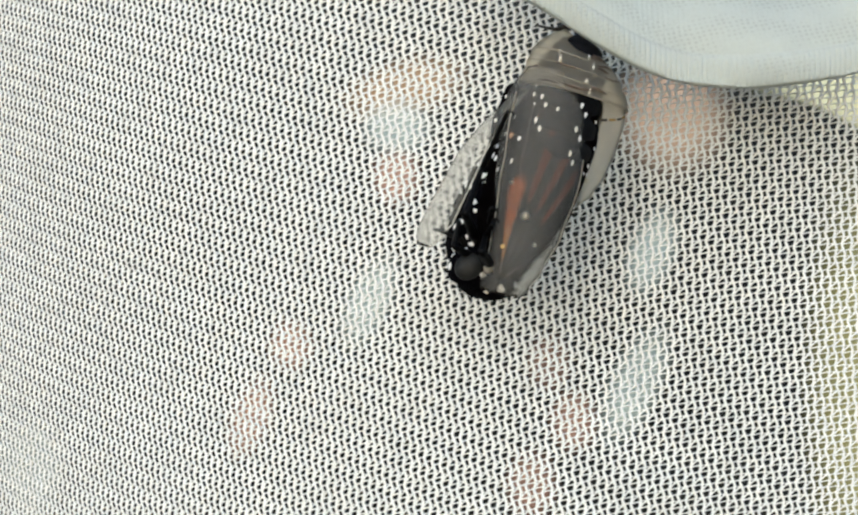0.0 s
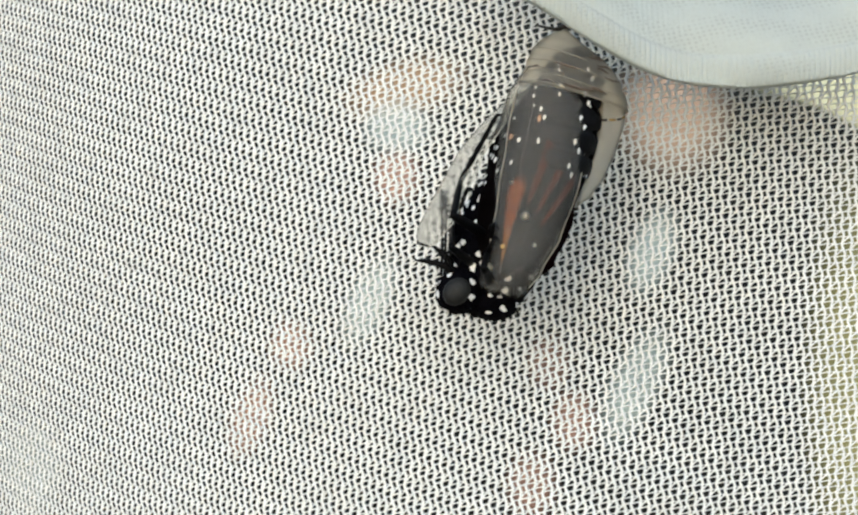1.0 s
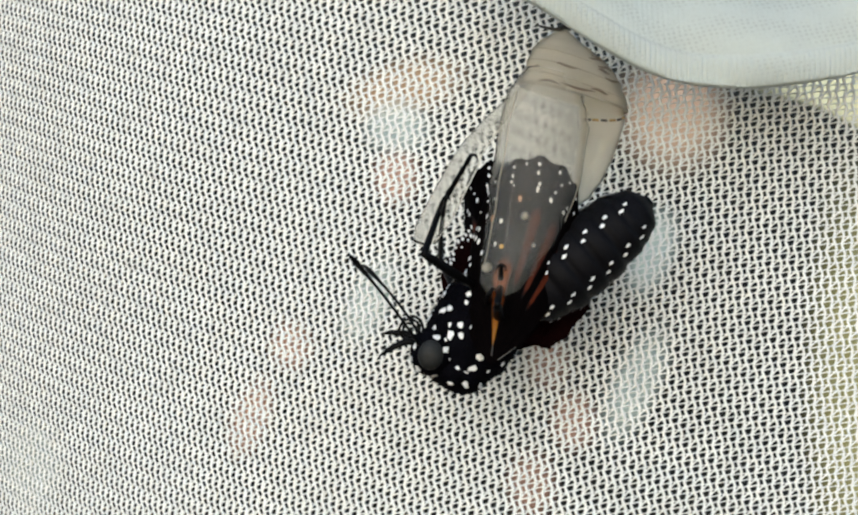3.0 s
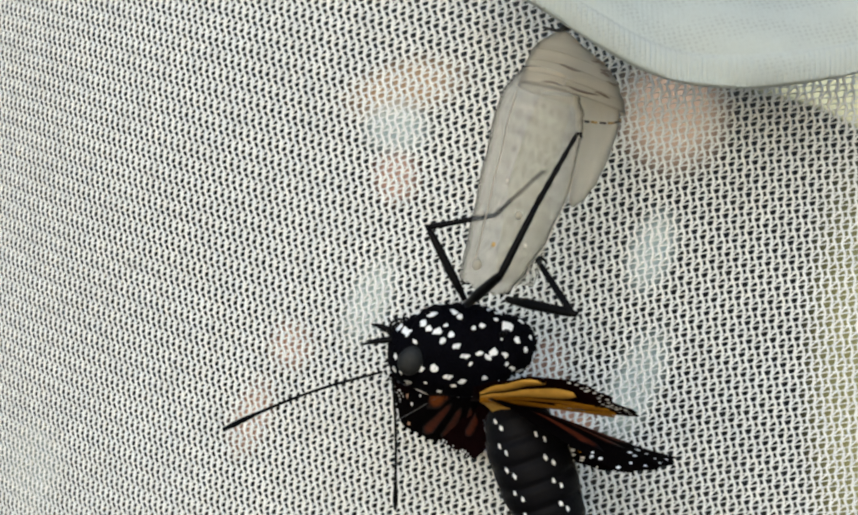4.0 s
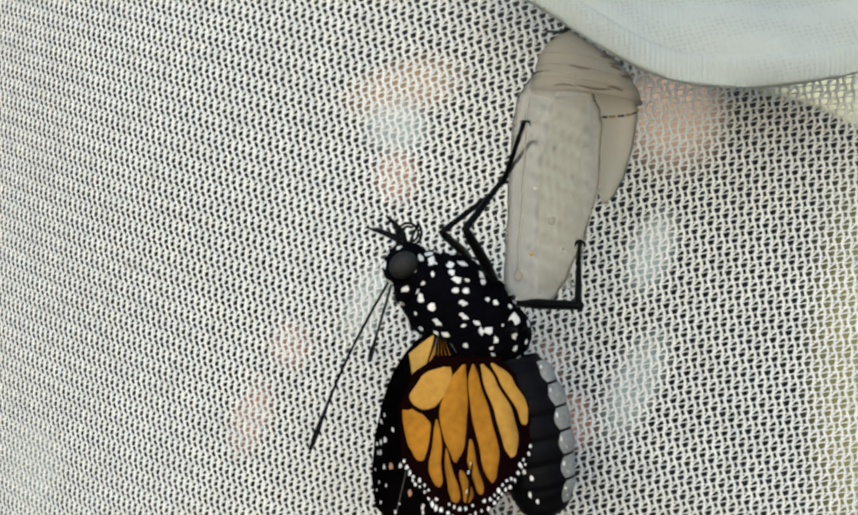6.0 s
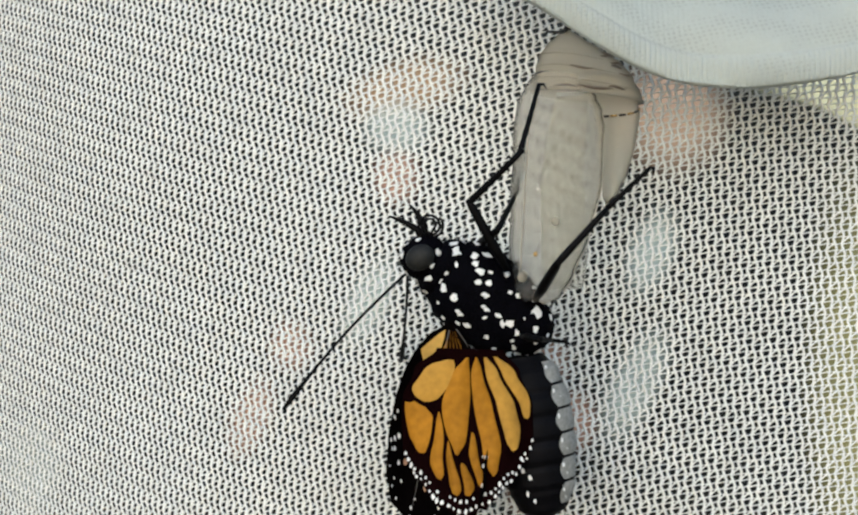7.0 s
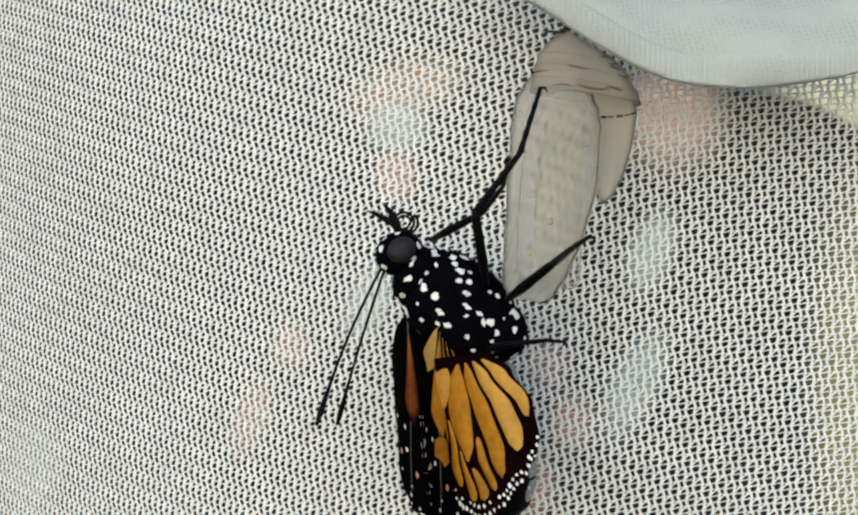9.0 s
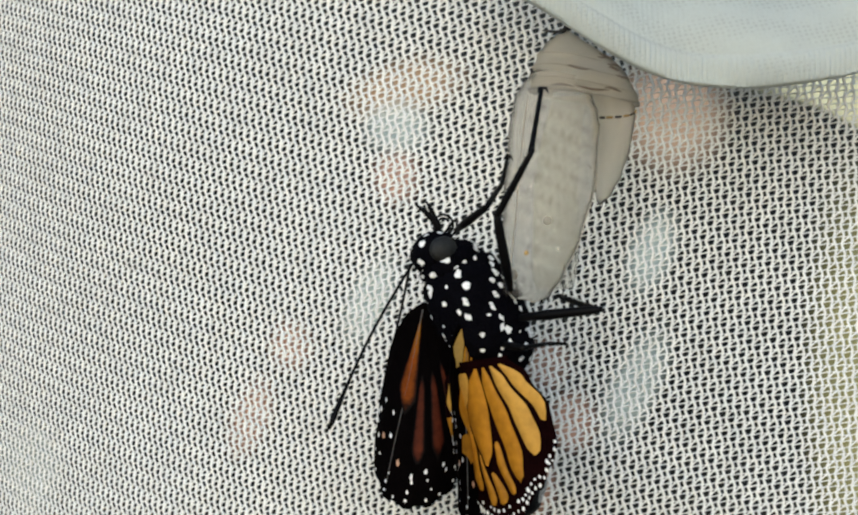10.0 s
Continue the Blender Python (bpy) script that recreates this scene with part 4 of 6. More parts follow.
    walk(abdomen, [(r[0], inv[r[0]] @ turned(*r[1:])) for r in rows])
    rows = [
        (0, 8.22, 3, 0.03, 84, 130, 0), (0.5, 8.24, 3, -0.51, 84, 130, 0), (1, 8.27, 3, -1.05, 84, 130, 0), (1.5, 8.29, 3, -1.58, 84, 130, 0),
        (2, 8.32, 3, -2.12, 84, 130, 0), (2.5, 8.43, 3, -3.87, 85.43, 128.57, 0), (2.7, 8.47, 3, -4.57, 86, 128, 0),
        (3, 8.42, 2, -7.73, 77.27, 150, 10.91), (3.25, 8.37, -1, -10.26, 70, 175, 20), (3.5, 9, -2.4, -11.8, 74, 190, 29.09),
        (3.8, 9.4, -2.2, -13.6, 72, 200, 40), (3.87, 7.09, -3.18, -12.82, 38.55, 230, 26), (3.93, 5.57, -3.33, -12.7, 18.45, 255, 14),
        (4, 3.81, -3.5, -12.57, -5, -78, 0), (4.1, 5.59, -3.5, -11.64, -9, -77, 0), (4.2, 7.37, -3.5, -10.71, -13, -76, 0),
        (4.3, 5.66, -3.5, -11.4, -27.5, -28, 0), (4.4, 3.95, -3.5, -12.08, -42, 20, 0), (4.5, 2.8, -4.75, -10.5, -91, 5, 0),
        (4.55, 7.76, -2.13, -10.4, -75.5, 26, 0), (4.6, 10.08, 0.5, -11.01, -60, 50, 0), (4.65, 7.27, -2.13, -10.08, -75, 24, 0),
        (4.7, 1.3, -4.75, -9.17, -90, 0, 0), (5, 4.38, -4.75, -10.52, -71, -34, 0), (5.5, 4.42, -4.75, -10.72, -73, -36, 0),
        (5.7, 3.4, -4.75, -9.17, -90, 0, 0), (6.2, 3.2, -4.75, -8.73, -90, 0, 0), (6.8, 2.9, -4.75, -8.2, -90, 0, 0),
        (7, 3.6, -4.75, -8.1, -92, 0, 0), (7.25, 5.85, -4.75, -8.83, -85.5, -20, 0), (7.5, 4.12, -4.75, -8.75, -79, -40, 0),
        (7.75, 5.57, -1.38, -9.63, -80, 8, 0), (8, 5.93, 2, -9.71, -81, 56, 0), (8.3, 6.03, 2, -9.71, -81, 56, 0), (8.5, 6.13, 2, -9.71, -81, 56, 0),
        (8.55, 7.22, 1, -9.09, -85.5, 62.5, 0), (8.6, 8.3, 0, -8.47, -90, 75, 0), (8.65, 6.89, -2.38, -8.29, -90.5, 37.5, 0),
        (8.7, 3.3, -4.75, -8.1, -91, 0, 0), (8.75, 5.67, -1.38, -9.44, -86, 25, 0), (8.8, 5.83, 2, -10.82, -81, 56, 0),
        (8.85, 5.18, -1.37, -10.28, -80.5, 9, 0), (8.9, 3.55, -4.75, -9.25, -80, -36, 0), (9, 2.58, -4.75, -8.67, -80, -36, 0),
        (9.1, 4.73, -1.38, -9.39, -80.5, 9, 0), (9.2, 5.93, 2, -9.6, -81, 56, 0), (9.35, 5.42, -1.38, -9.58, -80.5, 9, 0),
        (9.5, 3.93, -4.75, -9.05, -80, -36, 0), (9.8, 4.03, -4.75, -8.95, -80, -38, 0), (10, 4.12, -4.75, -9.09, -79, -40, 0),
    ]
    walk(hind_r, [(r[0], inv[r[0]] @ turned(*r[1:])) for r in rows])
    rows = [
        (3, 5.5, -3.2, -9.6, 78, 190, 0), (3.25, 4, -3.8, -11.6, 68, 190, -12), (3.5, 2, -4.4, -13.6, 58, 188, -26),
        (3.8, -0.3, -4.8, -15, 48, 185, -40), (3.87, 0.9, -4.2, -14.3, 30, 215, -25), (3.93, 2, -3.5, -13.5, 8, 250, -10),
        (4, 3.63, -2.75, -12.34, -17, -75, 0), (4.1, 5.4, -2.75, -12.09, -25, -73.5, 0), (4.2, 7.16, -2.75, -11.85, -33, -72, 0),
        (4.3, 4.96, -2.75, -12.04, -43, -28.5, 0), (4.4, 2.75, -2.75, -12.24, -53, 15, 0), (4.5, 0.65, -2, -8.85, -98, 10, 0),
        (4.55, 2.51, -3.5, -8.52, -84, 75, 0), (4.6, 5.12, -5, -8.19, -70, 140, 0), (4.65, 2.64, -3.5, -7.91, -83.5, 70, 0),
        (4.7, 0.9, -2, -7.62, -97, 0, 0), (5, 1.47, -2.5, -7.94, -80, 30, 0), (5.5, 1.67, -2.5, -7.74, -80, 30, 0),
        (5.7, 1.15, -2, -6.63, -97, 0, 0), (6.2, 0.81, -2, -6.3, -97, 0, 0), (6.8, 0.41, -2, -5.89, -97, 0, 0), (7, 1.98, -2, -5.79, -97, 0, 0),
        (7.25, 2.22, -2.25, -5.39, -92.5, 21, 0), (7.5, 3.24, -2.5, -4.99, -88, 42, 0), (7.75, 2.68, -3.75, -5.33, -87, 87, 0),
        (8, 2.12, -5, -5.67, -86, 132, 0), (8.3, 2.22, -5, -5.67, -86, 134, 0), (8.5, 2.32, -5, -5.67, -86, 136, 0),
        (8.55, 5.86, -4.5, -5.74, -79, 154, 0), (8.6, 9.43, -4, -5.81, -72, 172, 0), (8.65, 4.69, -3.5, -6.08, -85, 88, 0),
        (8.7, 0.65, -2, -5.89, -97, 3, 0), (8.75, 1.27, -3.3, -6.82, -90, 60, 0), (8.8, 1.98, -5, -6.35, -86, 132, 0),
        (8.85, 2.12, -3.75, -6.16, -86.5, 84, 0), (8.9, 2.26, -2.5, -5.97, -87, 36, 0), (9, 0.98, -2.5, -5.48, -87, 36, 0),
        (9.1, 1.56, -3.75, -5.58, -86.5, 83, 0), (9.2, 2.12, -5, -5.67, -86, 130, 0), (9.35, 2.41, -3.75, -5.38, -87, 84, 0),
        (9.5, 2.7, -2.5, -5.09, -88, 38, 0), (9.8, 3.15, -2.5, -4.89, -88, 42, 0), (10, 3.49, -2.5, -5.18, -88, 42, 0),
    ]
    # inside the case the wing lies rolled against the front of the skin, and slides down it
    rolled = [(t, turned(12.2, 0, 20.93, 255) @ Matrix.Translation((cx * U, 29 * U, -foot * U)) @ pose(0, 0, 0, 0, 181, 0)
               @ pose(0, 0, 0, 0, 0, 180 + 12) @ Matrix.Translation((0, FORE_CURL * U, 0)))
              for t, foot, cx in ((0, 476, 24), (0.5, 477, 24), (1, 479, 24), (1.5, 484, 24), (2, 498, 23), (2.5, 540, 22), (2.7, 562, 22))]
    walk(fore_r, [(t, inv[t] @ m) for t, m in rolled]
         + [(r[0], inv[r[0]] @ turned(*r[1:])) for r in rows])
    rows = [
        (0, 8.98, 3, -1.76, -278, -50, 0), (0.5, 8.98, 3, -2.71, -277.63, -50, 0), (1, 8.98, 3, -3.65, -277.26, -50, 0),
        (1.5, 8.98, 3, -4.6, -276.89, -50, 0), (2, 8.98, 3, -5.54, -276.52, -50, 0), (2.5, 8.98, 3, -6.48, -276.15, -50, 0),
        (2.7, 8.98, 3, -6.86, -276, -50, 0), (3, 7.91, 2, -8.59, -265, 20, 20), (3.25, 6.85, 1, -10.04, -230, 70, 40),
        (3.5, 5.8, 0, -10.98, -190, 35, 50), (3.8, 4.95, -3, -11.24, -155, 0, 55), (3.87, 4.71, -1.25, -11.2, -148, 0, 56.05),
        (3.93, 4.51, 0.25, -11.17, -142, 0, 56.95), (4, 4.26, 2, -11.13, -135, 0, 58), (4.1, 3.67, 2, -11.13, -122.5, 0, 60),
        (4.2, 3.09, 2, -11.13, -110, 0, 62), (4.3, 1.07, 2.12, -11.9, -85, -30, 31), (4.4, -0.96, 2.25, -12.67, -60, -60, 0),
        (4.5, 0.3, 2.25, -9.87, -93, -85, 0), (4.55, 0.93, 0.38, -9.12, -100.5, -42.5, 0), (4.6, 1.53, -1.5, -8.39, -108, 0, 0),
        (4.65, 0.93, 0.5, -8.5, -100.5, -42.5, 0), (4.7, 0.31, 2.5, -8.62, -93, -85, 0), (5, -1, 2.25, -7.6, -75, -26, 0),
        (5.5, -1.2, 2.25, -6.48, -77, -24, 0), (5.7, 0.31, 2.5, -8.11, -93, -85, 0), (6.2, 0.07, 2.5, -7.65, -93, -85, 0),
        (6.8, -0.2, 2.5, -7.09, -93, -85, 0), (7, 1.07, 2.5, -6.84, -93, -85, 0), (7.25, -0.03, 1.75, -5.57, -100.5, -51.5, 0),
        (7.5, 0.09, 1, -3.8, -108, -18, 0), (7.75, -0.6, 0.25, -4.73, -108, -11.5, 0), (8, -0.1, -0.5, -5.16, -108, -5, 0),
        (8.3, 0, -0.7, -5.15, -108, -2, 0), (8.5, 0.05, -0.8, -5.25, -108, 0, 0), (8.55, 3.01, -1.9, -5.31, -108, 4, 0),
        (8.6, 5.93, -3, -5.36, -108, 8, 0), (8.65, 3.04, -0.25, -6.09, -100.5, -37, 0), (8.7, 0.05, 2.5, -6.84, -93, -82, 0),
        (8.75, -0.23, 1, -6.44, -100.5, -42.5, 0), (8.8, -0.5, -0.5, -6.05, -108, -3, 0), (8.85, -1.81, 0.75, -6.06, -97, -29.5, 0),
        (8.9, -1.6, 2, -5.56, -86, -32, 0), (9, -2, 2, -5.05, -84, -34, 0), (9.1, -1.93, 0.75, -5.35, -96, -31, 0),
        (9.2, -0.35, -0.5, -5.16, -108, -4, 0), (9.35, -1.33, 0.75, -4.9, -98, -29, 0), (9.5, -0.6, 2, -4.14, -88, -30, 0),
        (9.8, -0.5, 1.75, -3.93, -93, -26, 0), (10, -0.4, 1.5, -4.02, -97, -22, 0),
    ]
    walk(fore_l, [(r[0], inv[r[0]] @ turned(*r[1:])) for r in rows])
    rows = [
        (0, 7.81, 5.1, -0.23, -278, -50, 0), (0.5, 7.81, 5.1, -1.19, -277.63, -50, 0), (1, 7.81, 5.1, -2.15, -277.26, -50, 0),
        (1.5, 7.81, 5.1, -3.11, -276.89, -50, 0), (2, 7.81, 5.1, -4.07, -276.52, -50, 0), (2.5, 7.81, 5.1, -5.02, -276.15, -50, 0),
        (2.7, 7.81, 5.1, -5.41, -276, -50, 0), (3, 8.02, 4.1, -8.71, -265, 20, 20), (3.25, 6.94, 3.1, -10.19, -230, 70, 40),
        (3.5, 5.88, 2.1, -11.13, -190, 35, 50), (3.8, 5.02, -0.9, -11.4, -155, 0, 55), (3.87, 4.78, 0.85, -11.37, -148, 0, 56.05),
        (3.93, 4.57, 2.35, -11.33, -142, 0, 56.95), (4, 4.32, 4.1, -11.28, -135, 0, 58), (4.1, 3.73, 4.1, -11.28, -122.5, 0, 60),
        (4.2, 3.14, 4.1, -11.28, -110, 0, 62), (4.3, 2.52, 4.22, -12.94, -82, -30, 31), (4.4, 1.91, 4.35, -14.6, -54, -60, 0),
        (4.5, 3.19, 4.35, -11.76, -87, -85, 0), (4.55, 3.79, 2.48, -10.98, -94.5, -42.5, 0), (4.6, 4.37, 0.6, -10.22, -102, 0, 0),
        (4.65, 3.79, 2.6, -10.36, -94.5, -42.5, 0), (4.7, 3.2, 4.6, -10.49, -87, -85, 0), (5, 2.18, 4.35, -9.56, -69, -42, 0),
        (5.5, 1.81, 4.35, -8.43, -71, -38, 0), (5.7, 3.2, 4.6, -9.98, -87, -85, 0), (6.2, 2.96, 4.6, -9.51, -87, -85, 0),
        (6.8, 2.68, 4.6, -8.95, -87, -85, 0), (7, 3.97, 4.6, -8.69, -87, -85, 0), (7.25, 2.85, 3.85, -7.39, -94.5, -51.5, 0),
        (7.5, 3.04, 3.1, -5.7, -102, -18, 0), (7.75, 2.24, 2.35, -6.53, -102, -11.5, 0), (8, 2.73, 1.6, -6.95, -102, -5, 0),
        (8.3, 2.83, 1.4, -6.94, -102, -2, 0), (8.5, 2.88, 1.3, -7.04, -102, 0, 0), (8.55, 5.86, 0.2, -7.08, -105, 4, 0),
        (8.6, 8.8, -0.9, -7.13, -108, 8, 0), (8.65, 5.92, 1.85, -7.9, -97.5, -37, 0), (8.7, 2.94, 4.6, -8.69, -87, -82, 0),
        (8.75, 2.63, 3.1, -8.27, -94.5, -42.5, 0), (8.8, 2.33, 1.6, -7.86, -102, -3, 0), (8.85, 1.02, 2.85, -7.88, -91, -29.5, 0),
        (8.9, 0.99, 4.1, -7.49, -80, -56, 0), (9, 0.58, 4.1, -6.98, -78, -58, 0), (9.1, 0.89, 2.85, -7.16, -90, -31, 0),
        (9.2, 2.48, 1.6, -6.95, -102, -4, 0), (9.35, 1.5, 2.85, -6.7, -92, -29, 0), (9.5, 1.81, 4.1, -6.05, -82, -54, 0),
        (9.8, 2.17, 3.85, -5.83, -87, -46, 0), (10, 2.73, 3.6, -5.93, -91, -36, 0),
    ]
    walk(hind_l, [(r[0], inv[r[0]] @ turned(*r[1:])) for r in rows])
    rows = [
        (0, 4.26, -1.5, 1.51, 3.12, -8.02, 3.8, 4.71, -2.6, 7.88, 6.72, -6.95, 12.41), 
        (0.5, 4.75, -1.5, 1.51, 2.42, -7.7, 3.81, 4.24, -2.17, 7.66, 6.75, -6.23, 12.23), 
        (1, 5.25, -1.5, 2, 2.09, -7.57, 3.63, 2.87, -1.5, 6.95, 5.89, -3.95, 12.43), 
        (1.5, 5, -1.5, 2.5, 0.29, -6.71, 2.5, 1.89, -1.08, 6.23, 4.95, -2.83, 12.04), 
        (2, 4.14, -2, 2.24, -0.43, -7.3, 2.02, 1.28, -1.88, 5.95, 4.68, -3.8, 11.47), 
        (2.5, 4.34, -2, 0.02, -0.29, -7.04, 1.45, 1.38, -2.33, 6.18, 3.98, -7.61, 9.41), 
        (2.7, 4.34, -2, -0.07, -0.43, -6.94, 1.21, 1.04, -1.52, 5.22, 4.14, -5.5, 9.65), 
        (3, 3.75, -2, -2.44, -0.43, -6.88, 0.31, 1.04, -1.67, 4.54, 3.6, -6.19, 8.82), 
        (3.25, 3.25, -2, -4.41, -0.43, -6.43, -0.45, 1.04, -1.42, 3.99, 3.16, -6.29, 8.16), 
        (3.5, 2.13, -2, -5.76, -0.54, -6.51, -1.11, 0.86, -11.52, 3.08, 2.47, -6.05, 7.08), 
        (3.8, 0.79, -2, -7.37, -0.67, -6.15, -1.89, 0.74, -11.16, 2.33, 1.64, -5.16, 5.81), 
        (3.87, 1.73, -2.7, -6.22, 1.74, -8.12, -1.73, 3.84, -4.04, 3.22, 5.4, -9.15, 7.26), 
        (3.93, 2.53, -3.3, -5.24, 3.76, -9.16, -1.61, 6.36, -6.31, 3.82, 9.09, -2.43, 9.06), 
        (4, 3.45, -4, -4.11, 6.11, -9.8, -1.47, 9.14, -9.8, 4.46, 12.41, -9.8, 10.19), 
        (4.1, 4.02, -3.8, -3.99, 5.45, -8.9, 0.45, 7.78, -9.18, 6.47, 9.74, -6.25, 12.42), 
        (4.2, 4.58, -3.6, -3.88, 4.83, -6.31, 2.42, 6.58, -4.79, 8.73, 6.65, -8.39, 14.16), 
        (4.3, 3.22, -3.6, -5.1, 3.13, -7.68, 0.5, 5.11, -9.63, 6.33, 7.24, -6.02, 11.89), 
        (4.4, 1.85, -3.6, -6.32, 1.46, -8.56, -1.39, 3.97, -6.36, 4.33, 7.84, -3.86, 9.52), 
        (4.5, 2.83, -3.6, -3.39, 2.96, -4.42, 3.42, 5.77, -6.78, 8.85, 6.34, -2.47, 14.53), 
        (4.55, 4.54, -3.6, -2.66, 5.18, -7.77, 2.75, 6.36, -10.88, 8.24, 7.2, -5.82, 13.16), 
        (4.6, 6.24, -3.6, -1.93, 7.41, -9.02, 2.13, 7.38, -6.1, 8.17, 7.87, -11.71, 11.61), 
        (4.65, 5.58, -3.6, -1.8, 5.9, -8.13, 3.33, 7.2, -3.38, 8.21, 7.67, -7.74, 13.09), 
        (4.7, 4.93, -3.6, -1.68, 4.57, -0.91, 4.75, 6.75, -6.33, 7.92, 7.41, -4.57, 14.56), 
        (5, 4.93, -3.6, -2.9, 3.02, -8.21, 1.91, 6.89, -8.21, 7.57, 8.02, -3.15, 12.5), 
        (5.5, 5.66, -3.6, -2.9, 2.89, -7.74, 1.92, 6.38, -3.85, 6.35, 7.76, -7.86, 11.38), 
        (5.7, 5.9, -3.6, -1.93, 2.64, -8.61, 1.67, 6.34, -4.67, 5.83, 7.54, -9.34, 10.32), 
        (6.2, 5.57, -3.6, -2.04, 3.12, -7.81, 2.86, 6.91, -4.36, 7.39, 8.56, -8.22, 12.38), 
        (6.8, 5.17, -3.6, -2.17, 3.76, -5.08, 4.37, 7.38, -7.8, 9.02, 9.92, -5.44, 15.04), 
        (7, 6.88, -3.6, -0.95, 3.57, -5.17, 4.85, 7.87, -7.66, 9.03, 9.7, -5.04, 15.23), 
        (7.25, 6.8, -3.6, -1.44, 4.9, -6.56, 4.44, 8.5, -3.03, 9.21, 9.85, -5.65, 15.09), 
        (7.5, 6.73, -3.6, -1.93, 6.24, -6.84, 4.08, 8.88, -2.8, 9.1, 10.06, -5.39, 15.05), 
        (7.75, 6.8, -3.6, -1.68, 6.75, -7.68, 3.81, 9.17, -4.01, 9.14, 9.93, -6.89, 14.96), 
        (8, 6.88, -3.6, -1.44, 7.27, -8.26, 3.56, 9.46, -5.08, 9.19, 9.82, -8.17, 14.89), 
        (8.3, 6.88, -3.6, -1.68, 7.47, -7.93, 3.57, 9.58, -4.68, 9.22, 9.89, -7.78, 14.94), 
        (8.5, 7.12, -3.6, -1.44, 7.6, -8.25, 3.56, 9.44, -5.32, 9.42, 9.82, -8.87, 14.82), 
        (8.55, 8.26, -2.8, -0.71, 9.57, -8.06, 3.45, 9.99, -5.15, 9.55, 9.73, -9.06, 14.73), 
        (8.6, 9.42, -2, 0.02, 11.57, -7.52, 3.34, 10.2, -9.43, 9.38, 9.93, -5.28, 15.06), 
        (8.65, 8.21, -2.8, -0.71, 7.85, -8.01, 3.8, 9.31, -4.42, 9.48, 9.49, -8.12, 14.83), 
        (8.7, 7.02, -3.6, -1.44, 4.22, -6.02, 4.34, 7.8, -8.74, 8.96, 9.4, -5.97, 15.13), 
        (8.75, 6.46, -3.6, -1.68, 5.66, -7.63, 3.82, 8.6, -4.19, 9.01, 9.59, -6.7, 14.98), 
        (8.8, 5.9, -3.6, -1.93, 7.15, -7.75, 3.34, 9.14, -4.01, 8.78, 9.87, -6.17, 14.97), 
        (8.85, 5.54, -3.6, -1.8, 6.09, -7.61, 3.7, 8.84, -4.21, 9.01, 9.81, -6.9, 14.89), 
        (8.9, 5.17, -3.6, -1.68, 5.04, -7.3, 4.06, 8.53, -4.51, 9.23, 9.77, -7.6, 14.81), 
        (9, 5.07, -3.6, -2.17, 4.01, -6.49, 3.94, 7.86, -7.78, 9.02, 9.87, -4.71, 15.03), 
        (9.1, 5.85, -3.6, -1.93, 5.59, -7.22, 3.87, 8.66, -4.28, 9.25, 9.8, -7.37, 14.86), 
        (9.2, 6.63, -3.6, -1.68, 7.16, -7.61, 3.82, 9.29, -3.95, 9.27, 9.95, -6.98, 15.02), 
        (9.35, 6.75, -3.6, -1.93, 6.15, -7.27, 3.82, 8.92, -4.1, 9.26, 9.83, -7.04, 15.02), 
        (9.5, 6.88, -3.6, -2.17, 5.16, -6.41, 3.85, 8.27, -8.82, 8.95, 9.78, -6, 15.13), 
        (9.8, 7.12, -3.6, -2.17, 5.8, -6.03, 4.1, 8.47, -9.35, 8.92, 9.87, -6.15, 14.97), 
        (10, 7.22, -3.6, -2.66, 5.94, -6.05, 3.62, 8.77, -8.27, 8.99, 9.96, -4.81, 15.01), 
    ]
    for k, piece in enumerate(leg_a):
        hold = inv if k == 0 else {r[0]: rod(r[1:4], r[4:7]).inverted() for r in rows}
        walk(piece, [(r[0], hold[r[0]] @ rod(r[1 + 3 * k:4 + 3 * k], r[4 + 3 * k:7 + 3 * k])) for r in rows])
